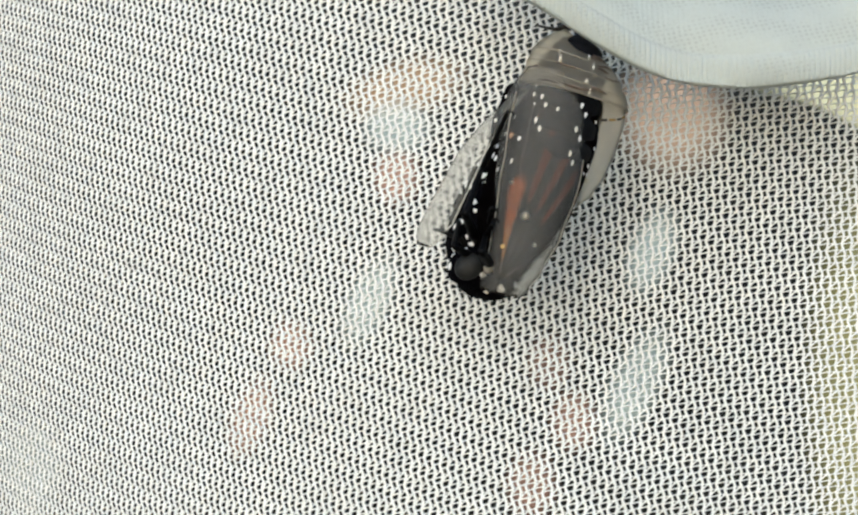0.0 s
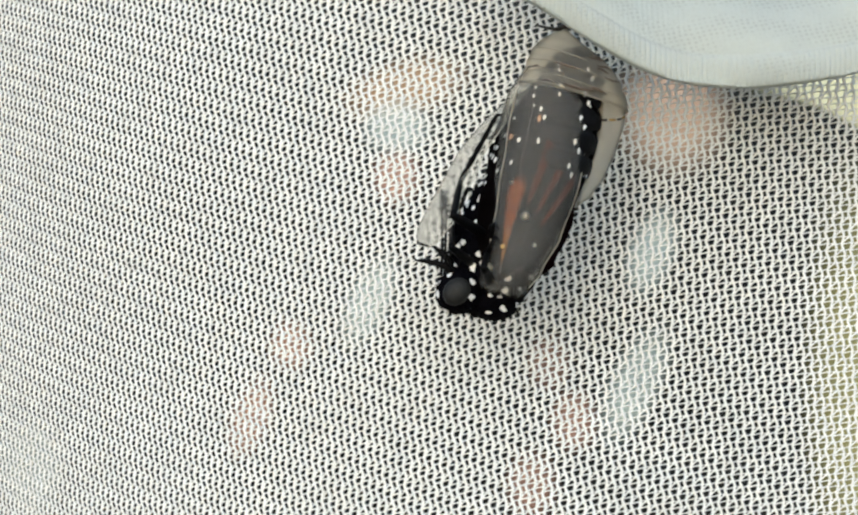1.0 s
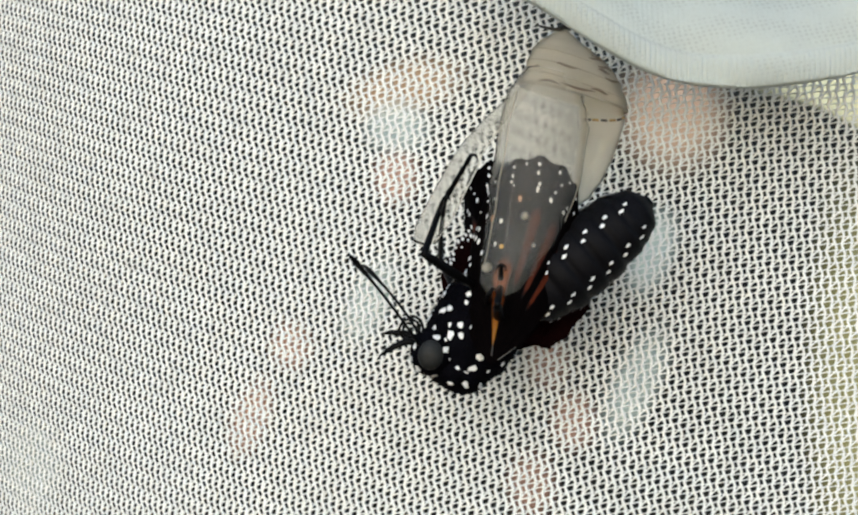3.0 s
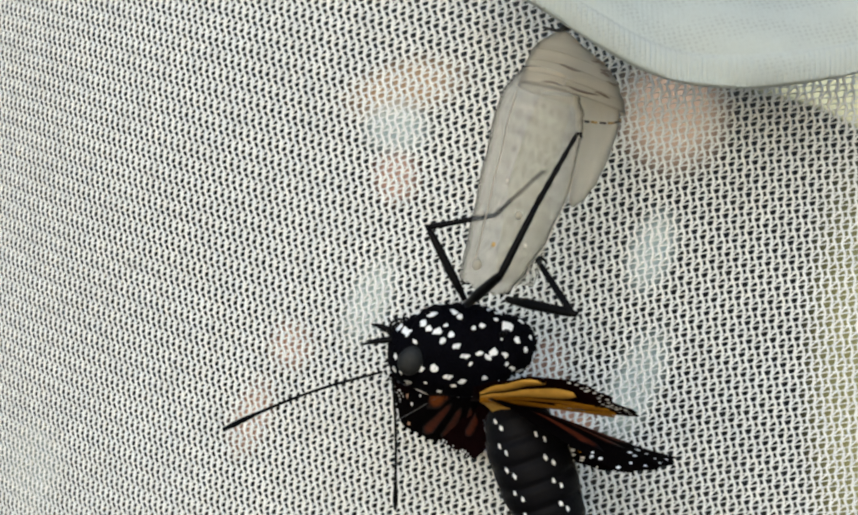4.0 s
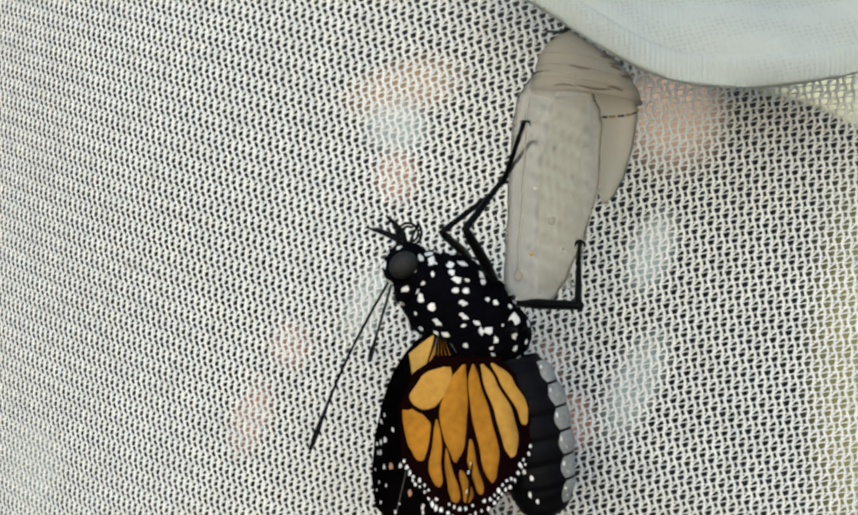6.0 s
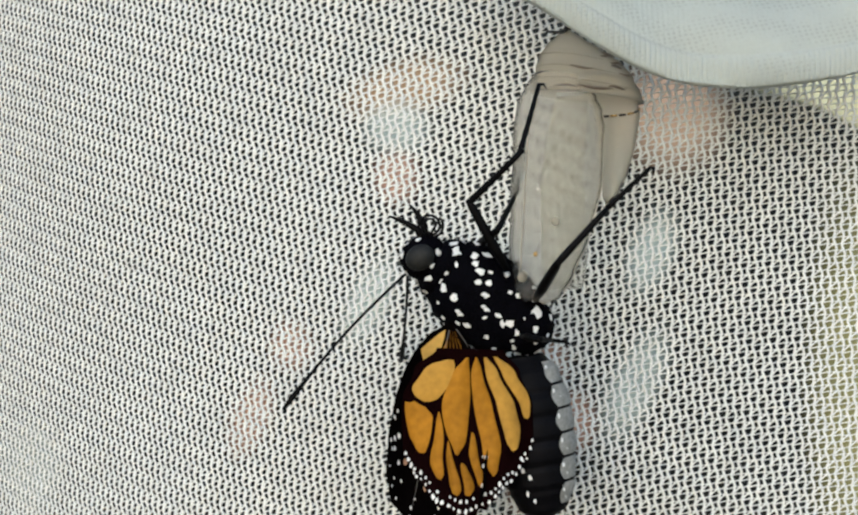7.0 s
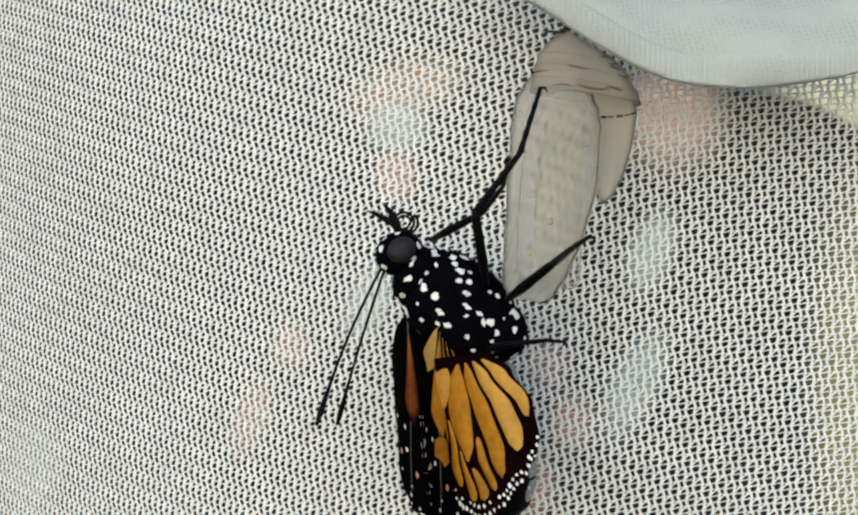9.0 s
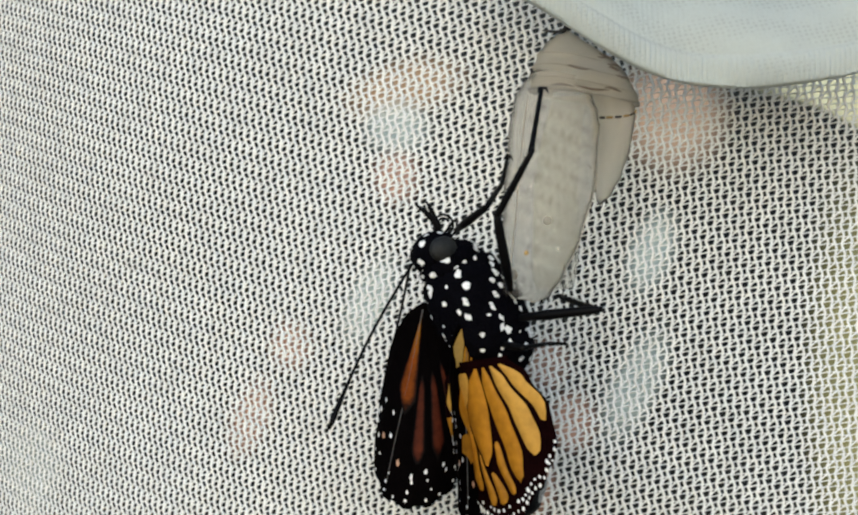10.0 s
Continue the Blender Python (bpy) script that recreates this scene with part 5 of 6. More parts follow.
    rows = [
        (0, 4.83, 1, -0.48, 2.21, -5.47, 0.99, 2.81, 0.4, 3.53, 4.65, -4.7, 6.8), 
        (0.5, 4.71, 1, -0.73, 2.09, -5.43, 0.93, 2.5, 0.53, 3.29, 4.04, -4.76, 6.43), 
        (1, 4.58, 1, -0.98, 1.97, -5.38, 0.87, 2.18, 0.66, 3.04, 3.43, -4.8, 6.07), 
        (1.5, 4.46, 1, -1.23, 1.86, -5.32, 0.81, 1.87, 0.78, 2.79, 2.83, -4.82, 5.71), 
        (2, 4.33, 1, -1.49, 1.74, -5.25, 0.75, 1.56, 0.9, 2.54, 2.22, -4.82, 5.34), 
        (2.5, 3.31, 0.5, -2.23, 0.91, -5.81, 0.02, 1.4, 0.25, 2.03, 1.73, -5.92, 3.86), 
        (2.7, 3.56, 0.5, -2.99, 1.1, 6.43, 0.03, 0.8, 0.54, 2.53, 1.5, -5.17, 5.33), 
        (3, 2.97, 0.36, -4.08, 1.09, 6.04, -0.26, 1.07, 0.2, 2.39, 1.49, -5.47, 5.32), 
        (3.25, 2.48, 0.25, -4.98, 1.09, 5.55, -0.49, 1.3, -0.22, 2.27, 1.61, 5.4, 5.73), 
        (3.5, 1.99, 0.14, -5.89, 1.09, 4.9, -0.73, 1.52, -0.8, 2.15, 1.6, 4.76, 5.7), 
        (3.8, 1.4, 0, -6.98, 1.08, 3.78, -1, 1.78, -1.82, 2, 1.59, 3.65, 5.66), 
        (3.87, 2.03, 0.35, -5.85, 0.66, 3.57, 0.35, 3.25, -1.77, 2.64, 4.81, 3.36, 6.55), 
        (3.93, 2.58, 0.65, -4.88, 0.3, -1.64, 1.45, 4.65, 2.79, 3.29, 7.32, -1.54, 7.07), 
        (4, 3.22, 1, -3.75, -0.1, 1, 2.79, 6.03, -0.39, 3.86, 10.68, 1.8, 8.12), 
        (4.1, 4.03, 1, -3.75, 2.44, -2.25, 2.36, 6.41, 0.81, 6.49, 8.64, -2.64, 11.19), 
        (4.2, 4.83, 1, -3.75, 4.94, -3.16, 1.98, 6.56, -3.16, 8.83, 7.04, -0.15, 14.76), 
        (4.3, 3.37, 1, -4.51, 2.39, -2.33, 1.7, 6.19, 1.56, 5.26, 7.74, -3.47, 8.69), 
        (4.4, 1.91, 1, -5.26, -0.2, -0.33, 1.42, 5.43, -3.14, 1.35, 8.93, 2.24, 3.07), 
        (4.5, -1.96, 1, -3.25, 0.29, -5.43, -1.18, 3.3, 0.13, -0.23, 5.57, -5.85, 0.17), 
        (4.55, 1.94, 1, -2.37, 0.72, -5.2, 0.87, 5.14, -0.87, 2.51, 7.05, 5.39, 3.21), 
        (4.6, 5.84, 1, -1.49, 1.18, -2, 2.98, 6.89, -3.29, 5.16, 7.97, 3.12, 6.15), 
        (4.65, 5.03, 1, -1.23, 0.86, -2.78, 3.09, 5.97, -4.92, 5.82, 8.32, 0.32, 9.25), 
        (4.7, 4.23, 1, -0.98, 0.54, -3.36, 3.2, 5.27, -0.88, 6.73, 8.75, -0.88, 12.35), 
        (5, 5.08, 1, -1.99, 1.04, -1.04, 3.5, 6.5, -1.04, 6.98, 9.19, 2.28, 12.21), 
        (5.5, 4.58, 1, -0.98, 1.02, -3.79, 2.85, 5.29, -0.37, 6.26, 9.14, 1.41, 11.38), 
        (5.7, 4.58, 1, -0.23, 0.29, -4.22, 1.97, 5.2, -2.85, 5.66, 8.92, -2.06, 10.87), 
        (6.2, 2.86, 1, 0.35, 2.04, -5.66, 2.6, 6.02, -1.88, 5.93, 8.62, 2.33, 10.51), 
        (6.8, 0.81, 1, 1.03, 4.16, -4.65, 3.41, 7.07, 0.43, 6.29, 7.53, -5.15, 9.19), 
        (7, 4.33, 1, 1.03, 6.06, -5.65, 2.43, 8.02, -0.58, 6, 8.59, 5.04, 9.59), 
        (7.25, 3.07, 1, 0.53, 4.33, -5.51, 2.84, 7.03, -0.4, 5.81, 8.12, 5.01, 9.67), 
        (7.5, 1.81, 1, 0.03, 2.6, -5.19, 3.26, 6.04, -0.23, 5.62, 7.65, 4.87, 9.74), 
        (7.75, 0.43, 1, 0.58, 2.53, -5.07, 3.4, 6.04, -0.24, 5.94, 7.47, 5.01, 9.93), 
        (8, -0.96, 1, 1.13, 2.47, -4.63, 3.56, 6.05, 0.06, 6.28, 6.79, -5.33, 9.42), 
        (8.3, -0.96, 1, 1.54, 2.96, -4.31, 3.91, 6.09, 0.88, 6.31, 6.78, -4.51, 9.47), 
        (8.5, -0.81, 1, 1.54, 2.96, -4.34, 4.05, 6.09, 0.9, 6.31, 6.69, -4.51, 9.47), 
        (8.55, 2.27, 1, 0.78, 2.33, -5.71, 2.98, 6.24, -1.45, 5.84, 7.41, 3.78, 9.9), 
        (8.6, 5.34, 1, 0.03, 1.74, -4.84, 1.96, 6.44, -2.37, 5.44, 7.69, 2.66, 9.7), 
        (8.65, 4.33, 1, 0.4, 3.77, -5.72, 2.55, 6.99, -1.18, 5.85, 7.95, 4.25, 9.67), 
        (8.7, 3.32, 1, 0.78, 5.84, -5.05, 3.16, 7.57, 0.4, 6.29, 7.61, -5.35, 8.94), 
        (8.75, 2.06, 1, 1.41, 4.76, -5.04, 3.64, 6.95, 0.5, 6.3, 7.21, -5.1, 9.19), 
        (8.8, 0.81, 1, 2.04, 3.67, -5.03, 4.13, 6.32, 0.51, 6.3, 6.81, -4.91, 9.45), 
        (8.85, 0.55, 1, 1.79, 4.17, -4.54, 4.02, 6.59, 0.9, 6.69, 6.94, -4.76, 9.46), 
        (8.9, 0.3, 1, 1.54, 4.67, -3.89, 3.92, 6.86, 1.4, 7.09, 7.08, -4.47, 9.48), 
        (9, 0.3, 1, 1.69, 4.67, -3.96, 3.92, 6.87, 1.58, 6.6, 6.98, -4.41, 8.75), 
        (9.1, -0.45, 1, 1.61, 3.69, -4.2, 3.79, 6.64, 0.98, 6.44, 7.01, -4.81, 8.97), 
        (9.2, -1.21, 1, 1.54, 2.72, -4.42, 3.66, 6.41, 0.25, 6.29, 7.04, -5.31, 9.18), 
        (9.35, 0.3, 1, 1.54, 3.68, -4.8, 3.53, 6.61, 0.26, 6.41, 7.15, -5.45, 9.05), 
        (9.5, 1.81, 1, 1.54, 4.63, -5.12, 3.4, 6.81, 0.17, 6.53, 7.26, -5.67, 8.92), 
        (9.8, 2.32, 1, 2.29, 5.36, -5.02, 4.03, 6.84, 0.8, 6.56, 7.15, -4.93, 9.2), 
        (10, 2.57, 1, 2.54, 5.11, -5.18, 4.51, 6.73, 0.7, 6.81, 6.94, -5.28, 8.94), 
    ]
    for k, piece in enumerate(leg_b):
        hold = inv if k == 0 else {r[0]: rod(r[1:4], r[4:7]).inverted() for r in rows}
        walk(piece, [(r[0], hold[r[0]] @ rod(r[1 + 3 * k:4 + 3 * k], r[4 + 3 * k:7 + 3 * k])) for r in rows])
    rows = [
        (0, 6.05, 0, -1.48, 4.57, -7.12, 0.5, 5.27, -0.96, 2.51, 5.58, -5.51, 4.35), 
        (0.5, 6.05, 0, -2.22, 4.65, -7.14, -0.21, 5.36, -0.97, 1.77, 5.63, -5.53, 3.64), 
        (1, 6.05, 0, -2.96, 4.74, -7.15, -0.91, 5.45, -0.99, 1.04, 5.67, -5.55, 2.93), 
        (1.5, 6.05, 0, -3.7, 4.83, -7.16, -1.61, 5.54, -1, 0.3, 5.71, -5.57, 2.22), 
        (2, 6.05, 0, -4.44, 4.92, -7.17, -2.32, 5.63, -1.01, -0.43, 5.76, -5.58, 1.5), 
        (2.5, 6.05, 0, -5.18, 5, -7.19, -3.02, 5.72, -1.02, -1.17, 5.8, -5.6, 0.79), 
        (2.7, 6.05, 0, -5.48, 5.04, -7.19, -3.3, 5.76, -1.02, -1.46, 5.82, -5.6, 0.5), 
        (3, 6.35, -0.85, -5.85, 5.91, -8.17, -4.05, 6.46, -1.97, -2.33, 6.29, -6.67, -0.61), 
        (3.25, 6.6, -1.55, -6.16, 6.62, -8.94, -4.67, 7.04, -2.71, -3.04, 6.69, -7.48, -1.52), 
        (3.5, 6.85, -2.25, -6.46, 7.33, -9.65, -5.28, 7.62, -3.41, -3.75, 7.08, -8.23, -2.42), 
        (3.8, 7.15, -3.1, -6.83, 8.17, -10.43, -6.01, 8.31, -4.18, -4.59, 7.55, -9.05, -3.49), 
        (3.87, 7.15, -3.1, -5.77, 9.59, -9.98, -5.58, 8.81, -4.21, -3.14, 8.25, -9.14, -2.26), 
        (3.93, 7.15, -3.1, -4.85, 10.83, -9.24, -5.21, 9.25, -4.23, -1.91, 8.85, -9.18, -1.21), 
        (4, 7.15, -3.1, -3.79, 12.36, -7.76, -4.81, 9.76, -4.29, -0.46, 9.55, -9.26, 0.02), 
        (4.1, 7.88, -3.1, -3.79, 12.16, -8.64, -4.92, 9.82, -5.16, -0.46, 9.59, -10.13, 0.02), 
        (4.2, 8.61, -3.1, -3.79, 11.99, -9.26, -5.03, 9.89, -5.8, -0.46, 10.34, -0.83, 0.02), 
        (4.3, 7.15, -3.1, -4.77, 10.82, -9.26, -4.96, 9.85, -4.61, -0.94, 9.45, -9.38, 0.49), 
        (4.4, 5.68, -3.1, -5.75, 9.66, -9.06, -4.9, 9.79, -3.76, -1.44, 9.26, -8.08, 0.97), 
        (4.5, 5.92, -3.1, -3.65, 8.92, -9.59, -4.74, 9.49, -4.56, -0.94, 9.26, -9.52, -0.35), 
        (4.55, 6.29, -3.1, -3.71, 9.27, -9.61, -4.74, 10.11, -4.13, -1.55, 9.91, -9.01, -0.49), 
        (4.6, 6.66, -3.1, -3.77, 9.62, -9.62, -4.74, 10.71, -3.82, -2.17, 10.57, -8.57, -0.64), 
        (4.65, 7.02, -3.1, -3.83, 9.97, -9.63, -4.74, 11.32, -3.59, -2.78, 11.22, -8.16, -0.78), 
        (4.7, 7.39, -3.1, -3.89, 10.32, -9.64, -4.74, 11.91, -3.45, -3.39, 11.88, -7.76, -0.92), 
        (5, 8.12, -3.1, -4.38, 13.04, -8.1, -5.17, 13.07, -4.65, 0.02, 13.15, -7.93, 3.57), 
        (5.5, 7.88, -3.1, -4.23, 13.06, -7.87, -4.71, 13.82, -2.4, -1.45, 13.02, -7.31, -0.55), 
        (5.7, 8.37, -3.1, -4.14, 12.75, -8.68, -4.35, 13.36, -3.68, -0.46, 13.04, -8, 1.91), 
        (6.2, 7.92, -3.1, -4.14, 12.72, -8.32, -4.08, 13.27, -2.71, -1.02, 12.89, -7.41, 0.63), 
        (6.8, 7.39, -3.1, -4.14, 12.69, -7.79, -3.76, 13.15, -1.69, -1.71, 12.7, -6.63, -0.93), 
        (7, 9.59, -3.1, -3.65, 11.03, -9.56, -0.44, 15.24, -9.56, 4.23, 18.97, -9.56, 7.73), 
        (7.25, 8.61, -3.1, -3.82, 12.38, -8.86, -1.81, 14.89, -6.23, 3.37, 17.94, -3.85, 6.67), 
        (7.5, 7.63, -3.1, -3.99, 13.92, -6.29, -3.23, 14.44, -3.58, 2.46, 15.73, -7.26, 5.16), 
        (7.75, 7.76, -3.1, -4.18, 13.9, -6.56, -3.51, 14.4, -3.96, 2.21, 15.58, -7.55, 5.07), 
        (8, 7.88, -3.1, -4.38, 13.87, -6.81, -3.79, 14.36, -4.32, 1.97, 15.43, -7.81, 4.99), 
        (8.3, 7.88, -3.1, -4.48, 13.76, -6.98, -3.88, 14.22, -4.75, 1.96, 15.37, -8.33, 4.83), 
        (8.5, 7.88, -3.1, -4.62, 13.71, -7.05, -3.93, 14.17, -3.84, 1.49, 15.51, -7.06, 4.69), 
        (8.55, 9.33, -1.55, -5.17, 14.12, -6.72, -5.77, 15.08, -2.13, -1.45, 17.4, -5.27, 1.23), 
        (8.6, 10.8, 0, -5.73, 14.61, -5.64, -7.67, 16.02, -0.23, -4.47, 19.42, -2.79, -2.33), 
        (8.65, 9.82, -1.55, -5.96, 12.51, -8.19, -6.7, 15.38, -2.78, -4.34, 19.07, -5.4, -3.25), 
        (8.7, 8.86, -3.1, -6.19, 10.51, -10.25, -5.79, 14.73, -5.48, -4.21, 18.76, -7.66, -4.15), 
        (8.75, 7.88, -3.1, -5.9, 12.15, -8.8, -5.85, 13.06, -2.68, -3.98, 14.42, -7.31, -3.68), 
        (8.8, 6.9, -3.1, -5.6, 14.24, -3.1, -6.09, 10.67, -8.14, -3.52, 10.32, -3.21, -3.3), 
        (8.85, 7.15, -3.1, -5.04, 13.17, -6.69, -3.91, 13.16, -1.59, -0.1, 13.94, -6.13, 1.51), 
        (8.9, 7.39, -3.1, -4.48, 12.38, -7.49, -1.87, 14.79, -4.85, 3.41, 17.64, -7.18, 6.2), 
        (9, 7.15, -3.1, -3.65, 10.64, -8.61, -0.54, 13.06, -2.63, 1.01, 13.96, -7.35, 1.83), 
        (9.1, 7.39, -3.1, -4.01, 11.57, -8.67, -2.33, 13.72, -3.48, 1, 15.2, -7.3, 3.42), 
        (9.2, 7.63, -3.1, -4.38, 12.55, -8.2, -4.13, 14.3, -4.91, 0.99, 16.62, -5.73, 5.07), 
        (9.35, 7.76, -3.1, -4.58, 12.67, -8.2, -4.58, 13.55, -2.65, -1.45, 14.1, -6.94, 0.86), 
        (9.5, 7.88, -3.1, -4.77, 12.79, -8.18, -5.03, 12.64, -1.87, -3.92, 11.73, -6.81, -3.31), 
        (9.8, 8.37, -3.1, -4.87, 14.64, -6.34, -4.38, 12.5, -0.56, -3.46, 11.59, -5.53, -3.1), 
        (10, 8.37, -3.1, -5.36, 14.64, -6.29, -4.57, 12.25, -0.62, -3.71, 11.35, -5.59, -3.34), 
    ]
    for k, piece in enumerate(leg_c):
        hold = inv if k == 0 else {r[0]: rod(r[1:4], r[4:7]).inverted() for r in rows}
        walk(piece, [(r[0], hold[r[0]] @ rod(r[1 + 3 * k:4 + 3 * k], r[4 + 3 * k:7 + 3 * k])) for r in rows])
    rows = [
        (0, 5.8, 0, 0.53, 5.2, -2.67, 1.99, 5.57, -5.77, 2.91, 5.88, -4.11, 3.43), 
        (0.5, 5.85, 0, -0.22, 5.2, -2.71, 1.17, 5.57, -5.81, 2.1, 5.88, -4.15, 2.62), 
        (1, 5.89, 0, -0.96, 5.2, -2.74, 0.35, 5.57, -5.85, 1.3, 5.88, -4.19, 1.81), 
        (1.5, 5.94, 0, -1.7, 5.2, -2.78, -0.47, 5.57, -5.88, 0.5, 5.88, -4.22, 1), 
        (2, 5.99, 0, -2.44, 5.2, -2.8, -1.28, 5.57, -5.91, -0.3, 5.87, -4.25, 0.19), 
        (2.5, 6.03, 0, -3.18, 5.2, -2.83, -2.1, 5.56, -5.93, -1.1, 5.87, -4.27, -0.62), 
        (2.7, 6.05, 0, -3.48, 5.2, -2.84, -2.43, 5.56, -5.94, -1.42, 5.87, -4.28, -0.95), 
        (3, 5.71, 0, -4.98, 5.19, -2.95, -4.03, 5.3, -6.13, -3.11, 5.6, -4.45, -2.73), 
        (3.25, 5.43, 0, -6.23, 5.19, -3.01, -5.36, 5.31, 0.21, -4.73, 5.49, -1.48, -4.31), 
        (3.5, 5.14, 0, -7.48, 5.19, -3.03, -6.7, 5.08, 0.2, -6.21, 5.27, -1.5, -5.82), 
        (3.8, 4.8, 0, -8.97, 5.19, -3.02, -8.3, 4.81, 0.21, -7.99, 5, -1.51, -7.65), 
        (3.87, 5.33, 0, -8.45, 5.7, -3.02, -7.79, 5.68, 0.24, -7.46, 5.87, -1.47, -7.13), 
        (3.93, 5.78, 0, -8, 6.15, -3.02, -7.35, 6.44, 0.24, -7.01, 6.61, -1.47, -6.68), 
        (4, 6.3, 0, -7.48, 6.66, -3.02, -6.83, 7.31, 0.21, -6.48, 7.47, -1.51, -6.16), 
        (4.1, 5.8, 0, -7.73, 6.17, -2.99, -6.95, 6.51, -6.22, -6.32, 6.83, -4.51, -6.09), 
        (4.2, 5.3, 0, -7.98, 5.68, -2.97, -7.08, 6.03, -6.19, -6.44, 6.35, -4.5, -6.15), 
        (4.3, 4.8, 0, -8.22, 5.19, -2.93, -7.2, 5.56, -6.15, -6.56, 5.86, -4.48, -6.22), 
        (4.4, 4.3, 0, -8.47, 4.71, -2.89, -7.33, 5.08, -6.11, -6.68, 5.38, -4.46, -6.28), 
        (4.5, 4.55, 0, -8.14, 4.99, -2.92, -7.12, 5.36, -6.15, -6.52, 5.66, -4.48, -6.16), 
        (4.55, 4.67, 0, -7.98, 5.13, -2.94, -7.02, 5.5, -6.17, -6.44, 5.8, -4.49, -6.09), 
        (4.6, 4.8, 0, -7.81, 5.27, -2.95, -6.92, 5.63, -6.19, -6.36, 5.94, -4.5, -6.03), 
        (4.65, 4.93, 0, -7.64, 5.42, -2.96, -6.81, 5.77, -6.2, -6.28, 6.09, -4.51, -5.97), 
        (4.7, 5.05, 0, -7.48, 5.56, -2.97, -6.71, 5.91, -6.21, -6.2, 6.23, -4.52, -5.91), 
        (5, 5.8, 0, -6.48, 6.42, -3, -6.1, 6.75, -6.25, -5.72, 7.07, -4.54, -5.55), 
        (5.5, 6.51, 0, -6.48, 6.94, -3.05, -6.27, 7.42, 0.23, -6.16, 7.58, -1.49, -5.84), 
        (5.7, 6.8, 0, -6.48, 7.15, -3.06, -6.34, 7.56, 0.22, -6.23, 7.72, -1.49, -5.91), 
        (6.2, 6.63, -1.14, -6.88, 7.54, -4.05, -6.74, 9.07, -1.06, -6.7, 9.67, -2.66, -6.58), 
        (6.8, 6.44, -2.5, -7.35, 8.01, -5.06, -7.22, 10.81, -3.24, -7.21, 12.13, -2.03, -7.47), 
        (7, 8.4, -2.5, -7.1, 9.69, -5.2, -7.21, 11.13, -2.15, -7.46, 12.26, -3.36, -7.55), 
        (7.25, 7.05, -2.5, -7.72, 8.74, -4.97, -7.54, 10.87, -2.35, -7.58, 12.19, -3.36, -7.52), 
        (7.5, 5.7, -2.5, -8.33, 7.8, -4.6, -7.87, 10.59, -2.8, -7.68, 12.1, -3.5, -7.49), 
        (7.75, 5.21, -2.5, -8.58, 7.7, -4.11, -8.14, 10.61, -2.59, -7.69, 12.12, -3.28, -7.5), 
        (8, 4.72, -2.5, -8.82, 7.63, -3.2, -8.44, 10.65, -2.08, -7.71, 12.16, -2.77, -7.53), 
        (8.3, 4.87, -2.5, -8.97, 7.85, -1.9, -8.51, 10.55, -3.36, -7.65, 12.17, -2.68, -7.48), 
        (8.5, 4.96, -2.5, -9.07, 7.94, -2, -8.51, 10.53, -3.64, -7.63, 12.15, -2.98, -7.42), 
        (8.55, 7.49, -1.25, -7.91, 9.31, -3.62, -7.73, 11.23, -0.85, -7.48, 12.29, -2.15, -7.41), 
        (8.6, 10.05, 0, -6.73, 10.83, -2.89, -7.08, 11.31, -6.11, -6.92, 12.16, -4.54, -7.24), 
        (8.65, 9.22, -1.25, -6.54, 10.38, -4, -6.78, 11.61, -0.86, -7.11, 12.35, -2.33, -7.41), 
        (8.7, 8.4, -2.5, -6.36, 9.94, -5.05, -6.49, 11.39, -2.01, -6.98, 12.26, -3.36, -7.4), 
        (8.75, 7.18, -2.5, -7.47, 8.87, -4.94, -6.98, 11, -2.32, -6.99, 12.19, -3.39, -7.4), 
        (8.8, 5.95, -2.5, -8.58, 7.79, -4.65, -7.48, 10.58, -2.92, -6.98, 12.11, -3.47, -7.4), 
        (8.85, 5.82, -2.5, -8.45, 7.67, -4.73, -7.55, 10.56, -3.21, -7.07, 12.18, -2.65, -7.51), 
        (8.9, 5.7, -2.5, -8.33, 7.54, -4.79, -7.62, 10.54, -3.53, -7.15, 12.15, -2.95, -7.57), 
        (9, 5.46, -2.5, -8.23, 7.3, -4.82, -7.62, 10.48, -4.33, -7.35, 12.09, -3.64, -7.53), 
        (9.1, 5.33, -2.5, -8.28, 7.44, -4.56, -7.63, 10.53, -3.61, -7.22, 12.15, -2.95, -7.5), 
        (9.2, 5.21, -2.5, -8.33, 7.57, -4.23, -7.65, 10.58, -3.02, -7.08, 12.2, -2.4, -7.45), 
        (9.35, 6.07, -2.5, -7.84, 8.03, -4.74, -7.43, 10.72, -2.76, -7.21, 12.09, -3.66, -7.46), 
        (9.5, 6.93, -2.5, -7.35, 8.5, -5.06, -7.22, 10.85, -2.64, -7.34, 12.08, -3.73, -7.53), 
        (9.8, 6.78, -2.5, -7.64, 8.35, -5.05, -7.68, 10.7, -2.65, -7.58, 12.2, -3.37, -7.63), 
        (10, 6.68, -2.5, -7.84, 8.26, -5.04, -7.99, 10.6, -2.66, -7.73, 12.32, -2.66, -7.73), 
    ]
    for k, piece in enumerate(leg_e):
        hold = inv if k == 0 else {r[0]: rod(r[1:4], r[4:7]).inverted() for r in rows}
        walk(piece, [(r[0], hold[r[0]] @ rod(r[1 + 3 * k:4 + 3 * k], r[4 + 3 * k:7 + 3 * k])) for r in rows])
